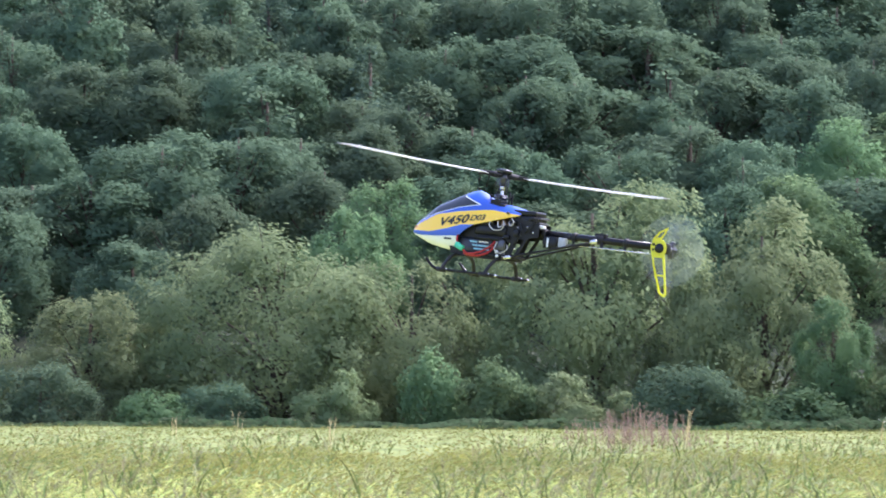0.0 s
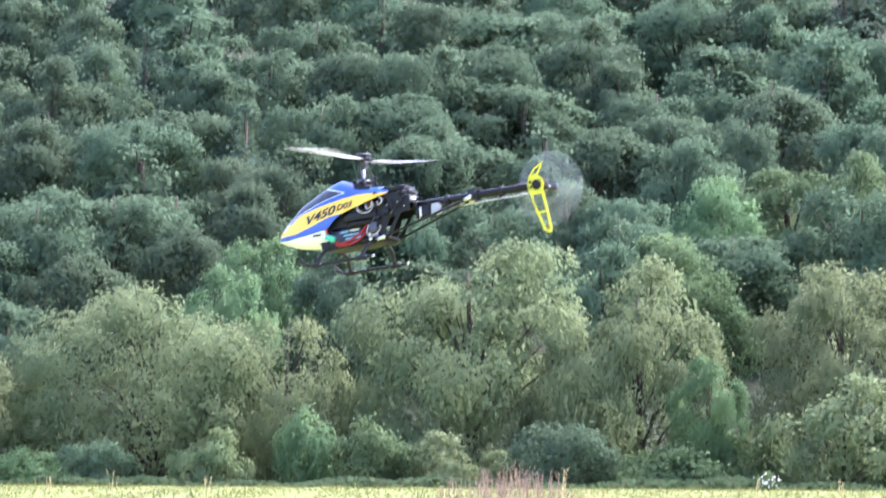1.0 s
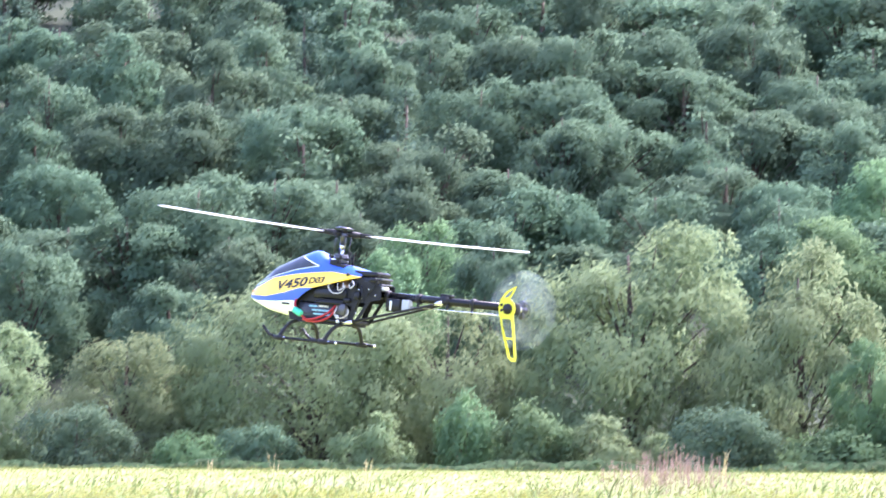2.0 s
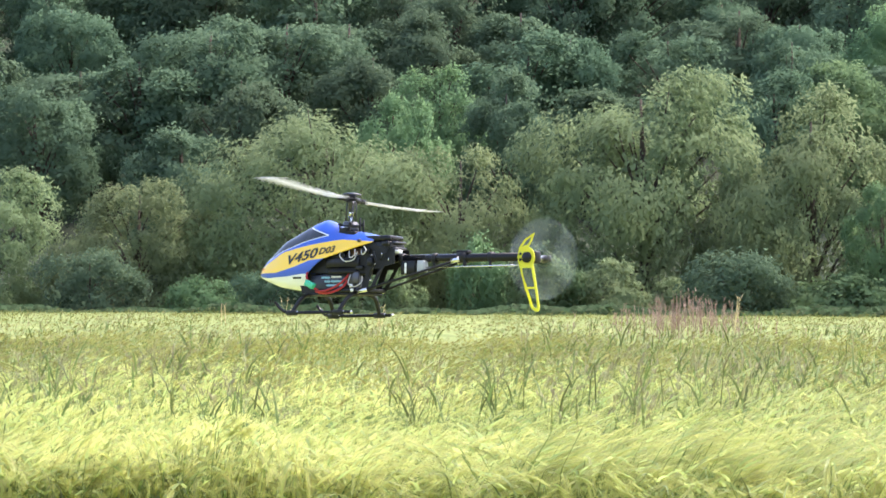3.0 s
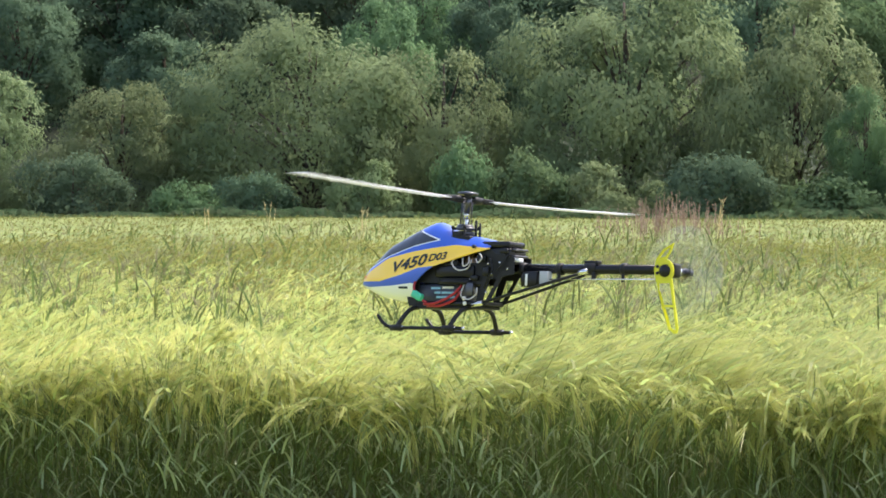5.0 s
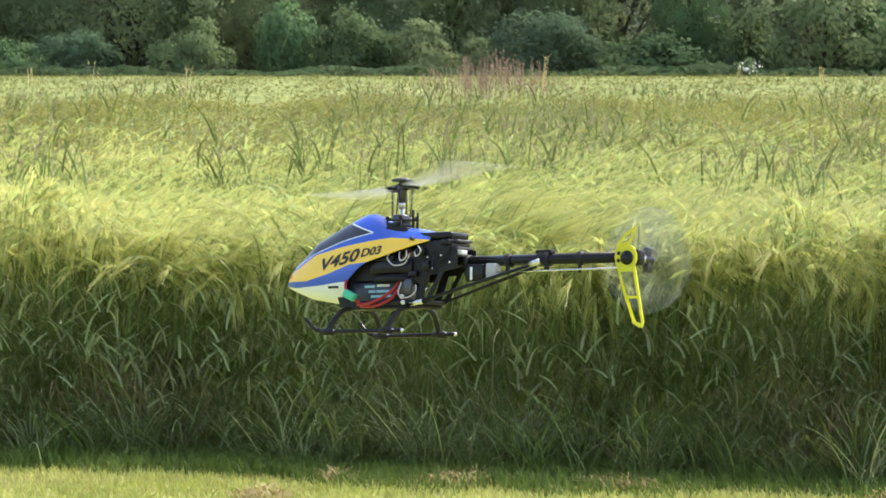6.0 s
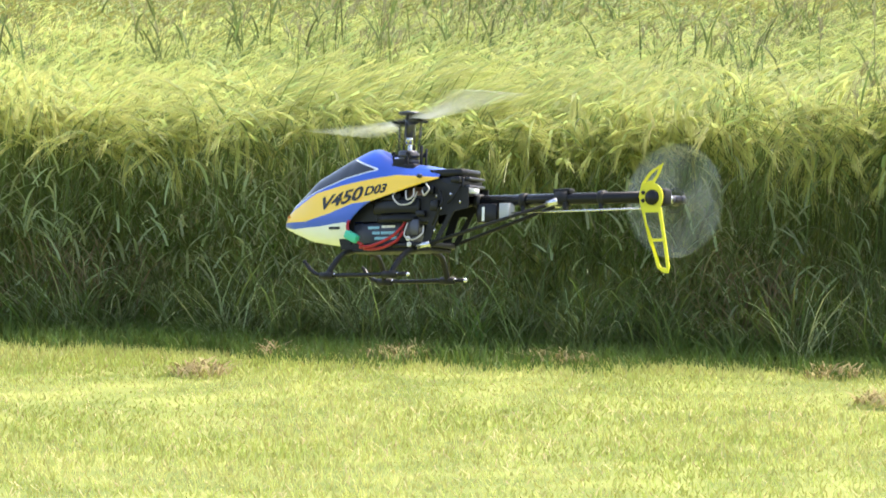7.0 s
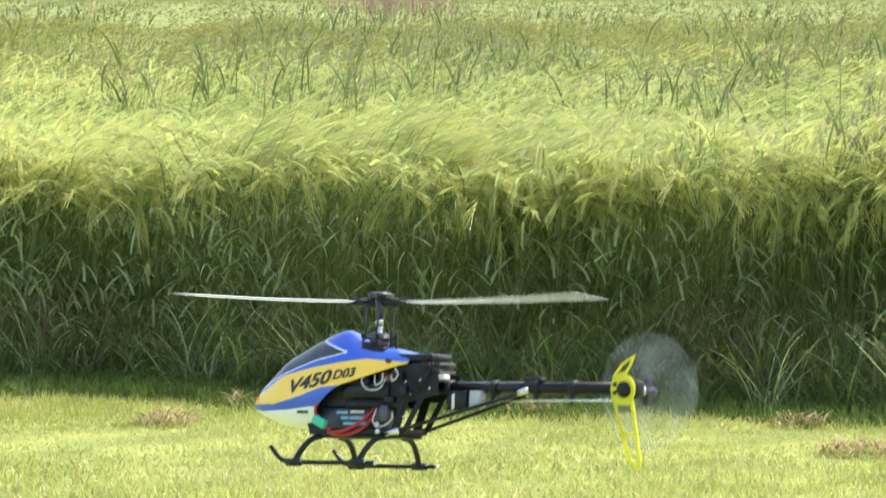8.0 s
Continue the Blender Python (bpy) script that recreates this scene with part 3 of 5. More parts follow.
def boughs(kind, h, w):
    """The boughs of a crown, and the smaller masses of foliage on each: places, radii, and the middle of the crown."""
    if kind == "fir":
        out, z = [], 0.10 * h
        while z < 0.97 * h:
            r = w * 0.5 * (1 - z / h) ** 0.8 + 0.15
            for j in range(max(2, int(r * 2.6))):
                ang = rng.uniform(0, 6.28)
                out.append((r * 0.6 * math.cos(ang), r * 0.6 * math.sin(ang), z + rng.uniform(-0.4, 0.4), max(0.35, r * 0.5)))
            z += 0.075 * h
        return out, [(0, 0, h * 0.3, w * 0.2), (0, 0, h * 0.6, w * 0.1)], np.array([0, 0, h * 0.35]), np.array([w, w, h]) * 0.5
    count, low = {"willow": (19, 0.44), "broad": (15, 0.47), "bush": (9, 0.45)}[kind]
    middle, half = np.array([0, 0, low * h]), np.array([0.31 * w, 0.31 * w, (0.80 - low) * h])
    large, small = [(0, 0, h * 0.42, w * 0.30), (0, 0, h * 0.66, w * 0.22)], []
    for i in range(count):
        up = 1 - 2 * (i + 0.5) / count * 0.92
        ang = i * 2.4 + rng.uniform(-0.5, 0.5)
        flat = math.sqrt(max(0, 1 - up * up))
        c = middle + half * np.array([flat * math.cos(ang), flat * math.sin(ang), up]) * rng.uniform(0.68, 1.15)
        r = w * rng.uniform(0.11, 0.26) * (1.08 - 0.2 * up)
        large.append((*c, min(r, h - c[2] + 0.2)))
    if kind == "willow":    # foliage that hangs to the ground all round
        for i in range(9):
            ang = i * math.tau / 9 + rng.uniform(-0.25, 0.25)
            reach = w * rng.uniform(0.24, 0.36)
            large.append((reach * math.cos(ang), reach * math.sin(ang), h * rng.uniform(0.10, 0.24), w * rng.uniform(0.12, 0.17)))
    for x, y, z, r in large[2:]:
        for j in range(9):
            d = rng.normal(0, 1, 3) + 0.9 * unit((np.array([x, y, z]) - middle) / half) + np.array([0, 0, 0.3])
            d = unit(d)
            small.append((x + d[0] * r * 0.72, y + d[1] * r * 0.72, max(0.06 * h, z + d[2] * r * 0.72), r * rng.uniform(0.25, 0.55)))
    return small, large, middle, half


def sprays(soup, p, normal, size, per, reach, droop, aspect):
    """Sprays of leaves round the places p: each leaf a small bent blade, turned about as the foliage's surface is. Returns the leaves' normals."""
    n = len(p)
    q = np.repeat(p, per, 0) + rng.normal(0, 1, (n * per, 3)) * np.repeat(reach, per)[:, None] * np.array([1, 1, 0.8])
    if droop:
        q[:, 2] -= rng.uniform(0, 1, n * per) ** 1.5 * droop
    nrm = np.repeat(normal, per, 0)
    cards(soup, q, nrm * 0.8 + rng.normal(0, 0.25, (n * per, 3)), size, 0, aspect, 0.8 if droop else 0.15)
    return np.repeat(nrm, 4, 0)


def tree(kind, h, w, leaf, leaf_size, count, label, name="tree"):
    """A tree of height h and width w at the origin: tapered trunk with limbs, and a crown of sprays of leaves on its boughs."""
    top = new(name)
    small, large, middle, half = boughs(kind, h, w)
    bm = shape()
    lean = rng.uniform(-0.03, 0.03) * h
    tube(bm, [(0, 0, -0.4), (0.1 * lean, 0, h * 0.1), (lean * 0.5, lean * 0.3, h * 0.45), (lean, lean * 0.4, h * 0.85)],
         [h * 0.026, h * 0.02, h * 0.013, h * 0.004], 8)
    for x, y, z, r in large[2:]:
        zb = max(0.10 * h, z - 0.35 * h)
        tube(bm, [(lean * 0.3, 0, zb), (x * 0.45, y * 0.45, zb + (z - zb) * 0.6), (x, y, z)], [h * 0.008, h * 0.005, h * 0.002], 5)
    for x, y, z, r in small[::9]:
        tube(bm, [(x * 0.5, y * 0.5, z - 0.14 * h), (x * 0.8, y * 0.8, z - 0.05 * h), (x, y, z + r * 0.7)], [h * 0.004, h * 0.003, h * 0.001], 4)
    part("trunk", bm, BARK, top)
    s, normals = Soup(), []
    per = 8
    masses = np.array(small + large)
    area = masses[:, 3] ** 2 * np.where(np.arange(len(masses)) < len(small), 1.0, 0.3)
    share = np.maximum(3, count / per * area / area.sum()).astype(int)
    for (x, y, z, r), m in zip(masses, share):
        c = np.array([x, y, z])
        out = unit((c - middle) / half)
        d = unit(rng.normal(0, 1, (m, 3)) + 0.55 * out + np.array([0, 0, 0.25]))
        p = c + d * (r * (0.72 + 0.42 * rng.uniform(0, 1, m) ** 1.4))[:, None]
        p[:, 2] = np.maximum(p[:, 2], 0.15)
        nrm = unit(0.65 * unit((p - middle) / half) + 0.5 * d + np.array([0, 0, 0.12]))
        reach = np.full(m, leaf_size * 2.7) * rng.uniform(0.6, 1.3, m)
        if kind == "willow":
            normals.append(sprays(s, p, nrm, leaf_size, per, reach, 0.7, 2.0))
        elif kind == "fir":
            normals.append(sprays(s, p, nrm, leaf_size, per, reach, 0.25, 1.8))
        else:
            normals.append(sprays(s, p, nrm, leaf_size, per, reach, 0.0, 1.3))
    me = s.mesh("crown", [leaf])
    me.polygons.foreach_set("use_smooth", np.ones(len(me.polygons), dtype=bool))
    me.normals_split_custom_set_from_vertices(np.concatenate(normals))
    crown = new("crown", me)
    crown.parent = top
    return tagged(top, label, "tree" if name == "tree" else "bush")


def forms():
    made = {0: [], 1: [], 2: [], 3: [], 4: [], 5: [], 6: []}
    for i in range(5):
        made[0].append(tree("willow", 13, 11, WILLOW, 0.064, 46000, "grey-green willow with drooping foliage at the field's far edge"))
    for i in range(6):
        made[1].append(tree("broad", 13, 8.5, LEAF, 0.10, 19000, "dark green broadleaf tree of the wooded slope"))
    for i in range(3):
        made[2].append(tree("broad", 12, 9, FRESH, 0.088, 22000, "fresh green broadleaf tree at the foot of the slope"))
    for i in range(3):
        made[6].append(tree("broad", 13, 8.5, LEAF, 0.14, 9500, "dark green broadleaf tree high on the wooded slope"))
    for i in range(2):
        made[3].append(tree("fir", 13, 6.5, FIR if i else LEAF, 0.11, 9000, "pointed dark tree among the broadleaf woodland"))
    for i in range(2):
        made[4].append(tree("bush", 4, 5, LEAF if i else WILLOW, 0.07, 8000, "low dark green bush beside the field" if i else "low grey-green willow bush beside the field", "bush"))
    for i in range(2):
        made[5].append(tree("bush", 4, 5, FRESH, 0.085, 6000, "low bright green bush beside the field", "bush"))
    return made


FORMS = forms()
SIZE = {0: (13, 11), 1: (13, 8.5), 6: (13, 8.5), 2: (12, 9), 3: (13, 6.5), 4: (4, 5), 5: (4, 5)}
USED = {}


def set_out(src, m):
    """Places a form the first time, and copies it after that."""
    if src.name not in USED:
        USED[src.name] = 1
        src.matrix_basis = m
        return src
    sx, sy, sz = src.scale
    return copy_thing(src, m @ Matrix.Diagonal((1 / sx, 1 / sy, 1 / sz, 1)))


TURN = {k: 0 for k in FORMS}


def plant(kind, x, y, h, w, group):
    src = FORMS[kind][TURN[kind] % len(FORMS[kind])]
    TURN[kind] += 1
    hh, ww = SIZE[kind]
    m = pose(x, y, float(rise(np.array(y))) - 0.1, 0, 0, rng.uniform(0, 360)) @ Matrix.Diagonal((w / ww, w / ww, h / hh, 1))
    return tagged(set_out(src, m), group=group)


WILLOWS = [
    (-31.3, 280, 9.6, 8.8, 0), (-22.1, 280, 9.4, 8.8, 0), (-10.5, 280, 13.5, 12.9, 0), (-2.1, 280, 12.1, 9.1, 0),
    (9.5, 280, 16.7, 12.9, 0), (19.7, 280, 15, 10.2, 0), (32.7, 280, 15.7, 11.2, 0), (42.6, 280, 15, 10.5, 0),
]
BUSHES = [
    (23.3, 270, 9.7, 4.4, 1), (31.2, 270, 7, 7.8, 0), (14.6, 270, 4.7, 6.8, 0), (-0.8, 270, 5.4, 4, 1),
    (-6.6, 270, 3.9, 4, 0), (-13.4, 270, 3.5, 4.4, 0), (6.5, 270, 3.8, 5.1, 0), (21.4, 270, 3.6, 6.8, 1),
    (-24.1, 270, 4.6, 5.7, 0), (36.6, 270, 6.4, 6.8, 1), (-17.4, 270, 3, 4, 1), (3.1, 270, 4.8, 4.7, 1),
    (10.9, 270, 2.8, 3.7, 0), (26.1, 270, 3.9, 5.1, 1),
]
SLOPE_FOOT = [
    (19.3, 359, 12, 9, 1), (23.9, 354, 12, 7.1, 1), (13.3, 344, 12, 7.7, 1), (2.2, 358, 12, 7.2, 1),
    (-3.2, 363, 12, 7.3, 1), (-5.8, 353, 12, 7.5, 1), (-11.5, 353, 11.9, 7.9, 1), (-16, 345, 12, 7.8, 1),
    (-21.6, 352, 12, 7, 1), (-18.3, 325, 12.1, 6.9, 1), (-4.1, 330, 12, 6.2, 2), (30.7, 345, 12, 7.3, 2),
    (37.5, 360, 11.9, 11.7, 2), (41.9, 355, 12, 8, 2), (26.1, 331, 12.1, 8.3, 2), (20.1, 327, 12, 6.1, 1),
    (-21.5, 313, 12.1, 5.9, 1), (-7, 314, 12, 5.9, 2), (-26.3, 334, 11.9, 7.9, 1), (-33, 352, 11.9, 7.9, 1),
    (46.7, 348, 12, 9.6, 2), (53.1, 355, 12.1, 8.9, 2), (-32.6, 323, 12, 7.3, 1), (5.5, 339, 12.1, 7.2, 1),
    (0.8, 322, 12, 6.4, 1),
]
SLOPE_MIDDLE = [
    (-23.8, 372, 13, 7.4, 1), (-18.8, 375, 13, 8.4, 1), (-12, 381, 13, 8.1, 1), (-0.6, 388, 12.9, 7.8, 1),
    (5.8, 391, 13, 9.3, 1), (10.7, 374, 13, 7.9, 1), (18, 401, 13, 7.5, 1), (18.4, 373, 13, 5.8, 3),
    (29.4, 398, 13, 8, 1), (29.7, 382, 13, 7.2, 1), (37.2, 412, 12.9, 7.7, 1), (39.4, 393, 12.9, 9.8, 1),
    (45.9, 381, 13, 6.7, 1), (-6.7, 376, 12.9, 7, 3), (-30.1, 375, 12.9, 8.4, 1), (-37.2, 386, 12.9, 8.2, 1),
    (52.5, 387, 13, 9.2, 1), (57.1, 379, 13, 8.5, 1), (-14.5, 362, 13, 7.2, 3), (22.6, 377, 13, 7.1, 1),
]
SLOPE_TOP = [
    (-23.8, 395, 13.6, 7.4, 1), (-16.1, 412, 13.5, 6.7, 3), (-8.7, 403, 13.4, 7.1, 1), (-4.8, 413, 13.5, 7.7, 1),
    (3.5, 408, 13.5, 7.1, 1), (8, 405, 13.5, 7.6, 1), (14.4, 414, 13.5, 10.4, 1), (25.1, 418, 13.5, 8.4, 1),
    (27.2, 411, 13.5, 6.7, 1), (46.4, 416, 13.5, 7.8, 1), (52.2, 420, 13.4, 8.9, 1), (-32.5, 411, 13.5, 8.7, 1),
    (-39.3, 418, 13.4, 7.8, 1), (58.5, 420, 13.5, 8.9, 1), (-21.5, 426, 13.5, 8, 1), (-13.2, 434, 13.5, 8.1, 3),
    (-0.7, 435, 13.4, 8.7, 1), (10.4, 443, 13.5, 8.9, 1), (20.8, 440, 13.5, 8.8, 1), (35, 444, 13.6, 9.4, 1),
    (42.7, 437, 13.5, 8.7, 1), (-29.2, 437, 13.4, 8.2, 1),
]
for x, y, h, w, k in WILLOWS:
    plant(0, x, y + rng.uniform(-2, 2), h, w * 1.3, "willows along the field")
for x, y, h, w, k in BUSHES:
    plant((2 if h > 8 else 5) if k else 4, x, y + rng.uniform(-1.5, 1.5), h, w * 1.1, "bushes along the field")
for row in (SLOPE_FOOT, SLOPE_MIDDLE, SLOPE_TOP):
    for x, y, h, w, k in row:
        plant(k, x, y, h * rng.uniform(0.94, 1.16), w * rng.uniform(1.15, 1.6), "trees on the slope")
for yy in (336, 372, 408, 440, 468, 494, 520, 546):   # trees between, further back, that close the canopy
    for x in np.arange(-0.125 * yy, 0.165 * yy, 10.5):
        plant((6 if yy > 400 else 1) if rng.uniform() < 0.88 else 3, x + rng.uniform(-2.5, 2.5), yy + rng.uniform(-5, 5), rng.uniform(10, 15.5), rng.uniform(8, 13.5), "trees on the slope")


def elder(x, y):
    bush = FORMS[5][0]
    ob = set_out(bush, pose(x, y, 0, 0, 0, 40) @ Matrix.Diagonal((0.36, 0.36, 0.42, 1)))
    tagged(ob, "small elder bush covered with white flower heads", "bush", group="elder")
    s = Soup()
    n = 150
    d = rng.normal(0, 1, (n, 3))
    d[:, 1] = -np.abs(d[:, 1])
    d /= np.linalg.norm(d, axis=1)[:, None]
    reach = rng.uniform(0.6, 1.15, (n, 1)) * (1 + 0.25 * np.sin(d[:, :1] * 7))
    cards(s, d * reach * np.array([2.6, 2.4, 1.8]) + np.array([0, 0, 2.1]), d, 0.13, 0, 1.3)
    fl = new("flower_heads", s.mesh("flower_heads", [FLOWER]))
    fl.parent = ob
    tagged(fl, "white flower heads")


elder(25.8, 262.5)


# ---- model helicopter; its nose points to -x, its left side to -y, the origin is on the mast at boom height ----
def gloss_paint(name):
    """The hood's paint scheme: white belly, blue, a yellow sweep, dark windows with a white outline."""
    m = bpy.data.materials.new(name)
    m.use_nodes = True
    nt = m.node_tree
    b = nt.nodes["Principled BSDF"]
    link = nt.links.new
    coord = nt.nodes.new("ShaderNodeTexCoord")
    sep = nt.nodes.new("ShaderNodeSeparateXYZ")
    link(coord.outputs["Object"], sep.inputs[0])
    along = nt.nodes.new("ShaderNodeMapRange")
    along.inputs[1].default_value, along.inputs[2].default_value = -0.21, 0.07
    link(sep.outputs["X"], along.inputs[0])

    def border(points):
        """Height of a border line over the length, as a ramp."""
        ramp = nt.nodes.new("ShaderNodeValToRGB")
        els = ramp.color_ramp.elements
        while len(els) < len(points):
            els.new(0.5)
        for e, (x, z) in zip(els, points):
            e.position = (x + 0.21) / 0.28
            g = (z + 0.1) / 0.2
            e.color = (g, g, g, 1)
        link(along.outputs[0], ramp.inputs[0])
        back = nt.nodes.new("ShaderNodeMath")
        back.operation = "MULTIPLY_ADD"
        link(ramp.outputs[0], back.inputs[0])
        back.inputs[1].default_value, back.inputs[2].default_value = 0.2, -0.1
        return back.outputs[0]

    def above(line, shift=0.0):
        d = nt.nodes.new("ShaderNodeMath")
        d.operation = "SUBTRACT"
        link(sep.outputs["Z"], d.inputs[0])
        link(line, d.inputs[1])
        r = nt.nodes.new("ShaderNodeMapRange")
        r.inputs[1].default_value, r.inputs[2].default_value = shift - 0.0003, shift + 0.0003
        link(d.outputs[0], r.inputs[0])
        return r.outputs[0]

    def both(a, c):
        n = nt.nodes.new("ShaderNodeMath")
        n.operation = "MULTIPLY"
        link(a, n.inputs[0])
        link(c, n.inputs[1])
        return n.outputs[0]

    def inverse(a):
        n = nt.nodes.new("ShaderNodeMath")
        n.operation = "SUBTRACT"
        n.inputs[0].default_value = 1.0
        link(a, n.inputs[1])
        return n.outputs[0]

    def over(under, rgb, fac):
        n = nt.nodes.new("ShaderNodeMix")
        n.data_type = "RGBA"
        link(fac, n.inputs[0])
        if isinstance(under, tuple):
            n.inputs[6].default_value = (*under, 1)
        else:
            link(under, n.inputs[6])
        n.inputs[7].default_value = (*rgb, 1)
        return n.outputs[2]

    belly = border([(-0.2, -0.029), (-0.17, -0.033), (-0.12, -0.031), (-0.08, -0.027), (-0.05, -0.03)])
    low = border([(-0.2, -0.024), (-0.145, -0.024), (-0.10, -0.014), (-0.065, -0.003), (-0.03, 0.0), (0.0, -0.01)])
    high = border([(-0.2, -0.02), (-0.18, -0.011), (-0.13, 0.013), (-0.08, 0.0225), (-0.026, 0.030), (0.0016, 0.033), (0.06, 0.0285)])
    sill = border([(-0.2, -0.015), (-0.18, -0.005), (-0.13, 0.016), (-0.08, 0.031), (-0.03, 0.041)])
    head = border([(-0.08, 0.09), (-0.076, 0.056), (-0.03, 0.041), (-0.025, 0.0)])
    blue, yellow, white, dark = (0.03, 0.105, 0.56), (0.96, 0.60, 0.05), (0.80, 0.83, 0.84), (0.02, 0.022, 0.025)
    c = over(white, blue, above(belly))
    c = over(c, yellow, both(above(low), inverse(above(high))))
    c = over(c, white, both(above(sill, -0.0006), inverse(above(head, 0.0012))))
    c = over(c, dark, both(above(sill, 0.0008), inverse(above(head, -0.0008))))
    link(c, b.inputs["Base Color"])
    b.inputs["Roughness"].default_value = 0.28
    b.inputs["Coat Weight"].default_value = 0.4
    return m


HOOD = gloss_paint("painted hood")
CARBON = mat("black plastic", (0.013, 0.013, 0.014), 0.5, spec=0.25, spread=0.2, scale=200, hue=0)
CARBON_GLOSS = mat("gloss black tube", (0.010, 0.010, 0.011), 0.25, spec=0.25, spread=0.2, scale=200, hue=0)
STEEL = mat("bright metal", (0.65, 0.65, 0.66), 0.25, 1.0, spread=0.1, scale=200, hue=0)
DARK_METAL = mat("dark anodised metal", (0.09, 0.09, 0.10), 0.35, 0.9, spread=0.1, scale=200, hue=0)
SERVO_GREY = mat("grey plastic", (0.36, 0.37, 0.39), 0.35, spread=0.1, scale=100, hue=0)
WHITE = mat("white plastic", (0.78, 0.78, 0.76), 0.4, spread=0.05, scale=100, hue=0)
BLADE_WHITE = mat("white rotor blade", (0.80, 0.81, 0.84), 0.35, translucent=0.35, spread=0.05, scale=60, hue=0)
FIN_YELLOW = mat("yellow fin", (0.76, 0.72, 0.03), 0.4, spread=0.06, scale=80, hue=0.005, translucent=0.25)
RED_WIRE = mat("red wire", (0.36, 0.015, 0.02), 0.45, spread=0.1, scale=100, hue=0.005)
GREEN_PLUG = mat("green plug", (0.05, 0.50, 0.30), 0.4, spread=0.05, hue=0)
PACK = mat("battery wrap", (0.03, 0.035, 0.06), 0.35, spread=0.2, scale=120, hue=0)
CYAN = mat("pale blue print", (0.25, 0.50, 0.60), 0.5, spread=0.05, hue=0)
INK = mat("black lettering", (0.012, 0.012, 0.014), 0.4, spread=0.02, hue=0)
ORANGE = mat("orange print", (0.7, 0.2, 0.02), 0.4, spread=0.02, hue=0)
GREY_WIRE = mat("pale wire", (0.55, 0.52, 0.50), 0.5, spread=0.1, hue=0.01)
COPPER = mat("copper windings", (0.5, 0.3, 0.18), 0.4, 0.7, spread=0.2, scale=300, hue=0.01)


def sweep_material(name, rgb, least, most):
    """A thin uneven see-through film that stands in for the blur of fast tail blades."""
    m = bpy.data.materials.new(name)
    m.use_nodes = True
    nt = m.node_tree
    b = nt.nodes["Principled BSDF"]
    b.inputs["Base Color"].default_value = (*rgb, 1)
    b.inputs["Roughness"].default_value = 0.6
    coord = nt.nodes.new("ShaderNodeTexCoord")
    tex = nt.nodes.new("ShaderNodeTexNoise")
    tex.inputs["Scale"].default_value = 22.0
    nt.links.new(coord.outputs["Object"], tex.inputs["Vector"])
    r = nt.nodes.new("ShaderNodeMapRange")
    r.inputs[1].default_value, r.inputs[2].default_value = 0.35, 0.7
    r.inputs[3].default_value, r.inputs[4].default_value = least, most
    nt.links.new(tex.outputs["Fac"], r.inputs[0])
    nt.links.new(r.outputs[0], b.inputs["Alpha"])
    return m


SWEEP = sweep_material("blade blur", (0.62, 0.63, 0.60), 0.02, 0.15)
GRIP_SWEEP = sweep_material("grip blur", (0.05, 0.05, 0.05), 0.15, 0.35)

TOP_LINE = [(-0.2, -0.028), (-0.19, -0.012), (-0.179, 0.0), (-0.139, 0.0335), (-0.087, 0.0575), (-0.06, 0.068), (-0.048, 0.0705), (-0.035, 0.066), (-0.015, 0.0555), (0.006, 0.05), (0.042, 0.0445), (0.066, 0.04)]
LOW_LINE = [(-0.2, -0.029), (-0.19, -0.034), (-0.18, -0.038), (-0.151, -0.049), (-0.11, -0.0555), (-0.076, -0.056)]
CUT_LINE = [(-0.076, -0.036), (-0.07, -0.026), (-0.05, -0.009), (-0.035, -0.0006), (0.002, 0.0094), (0.066, 0.027)]
HALF = [(-0.2, 0.0015), (-0.19, 0.014), (-0.175, 0.022), (-0.14, 0.031), (-0.09, 0.036), (-0.04, 0.036), (0.02, 0.033), (0.066, 0.028)]


def along(line, x):
    return float(np.interp(x, [p[0] for p in line], [p[1] for p in line]))


def hood_point(x, angle):
    """A place on the hood: angle 0 on the ridge, 90 at the widest, 180 under the belly."""
    zt, hw = along(TOP_LINE, x), along(HALF, x)
    if x <= -0.076:
        zl = along(LOW_LINE, x)
        zc = zl + (zt - zl) * 0.36
        a = min(abs(angle), 180)
    else:
        zl = along(CUT_LINE, x)
        zc = -0.012 + 0.3 * (x + 0.076)
        zc = min(zc, zt - 0.02)
        span = zt - zl
        a = abs(angle)
    r = radians(a)
    y = hw * abs(math.sin(r)) ** 0.9
    z = zc + ((zt - zc) * math.copysign(abs(math.cos(r)) ** 1.15, math.cos(r)) if a <= 90 else (zc - along(LOW_LINE, min(x, -0.076))) * math.cos(r))
    return Vector((x, math.copysign(y, angle) if angle else 0.0, z))


def hood_side(x, z):
    """The left-hand depth of the hood's skin at x and height z."""
    best = min((hood_point(x, -a) for a in range(10, 120, 2)), key=lambda p: abs(p.z - z))
    return best.y


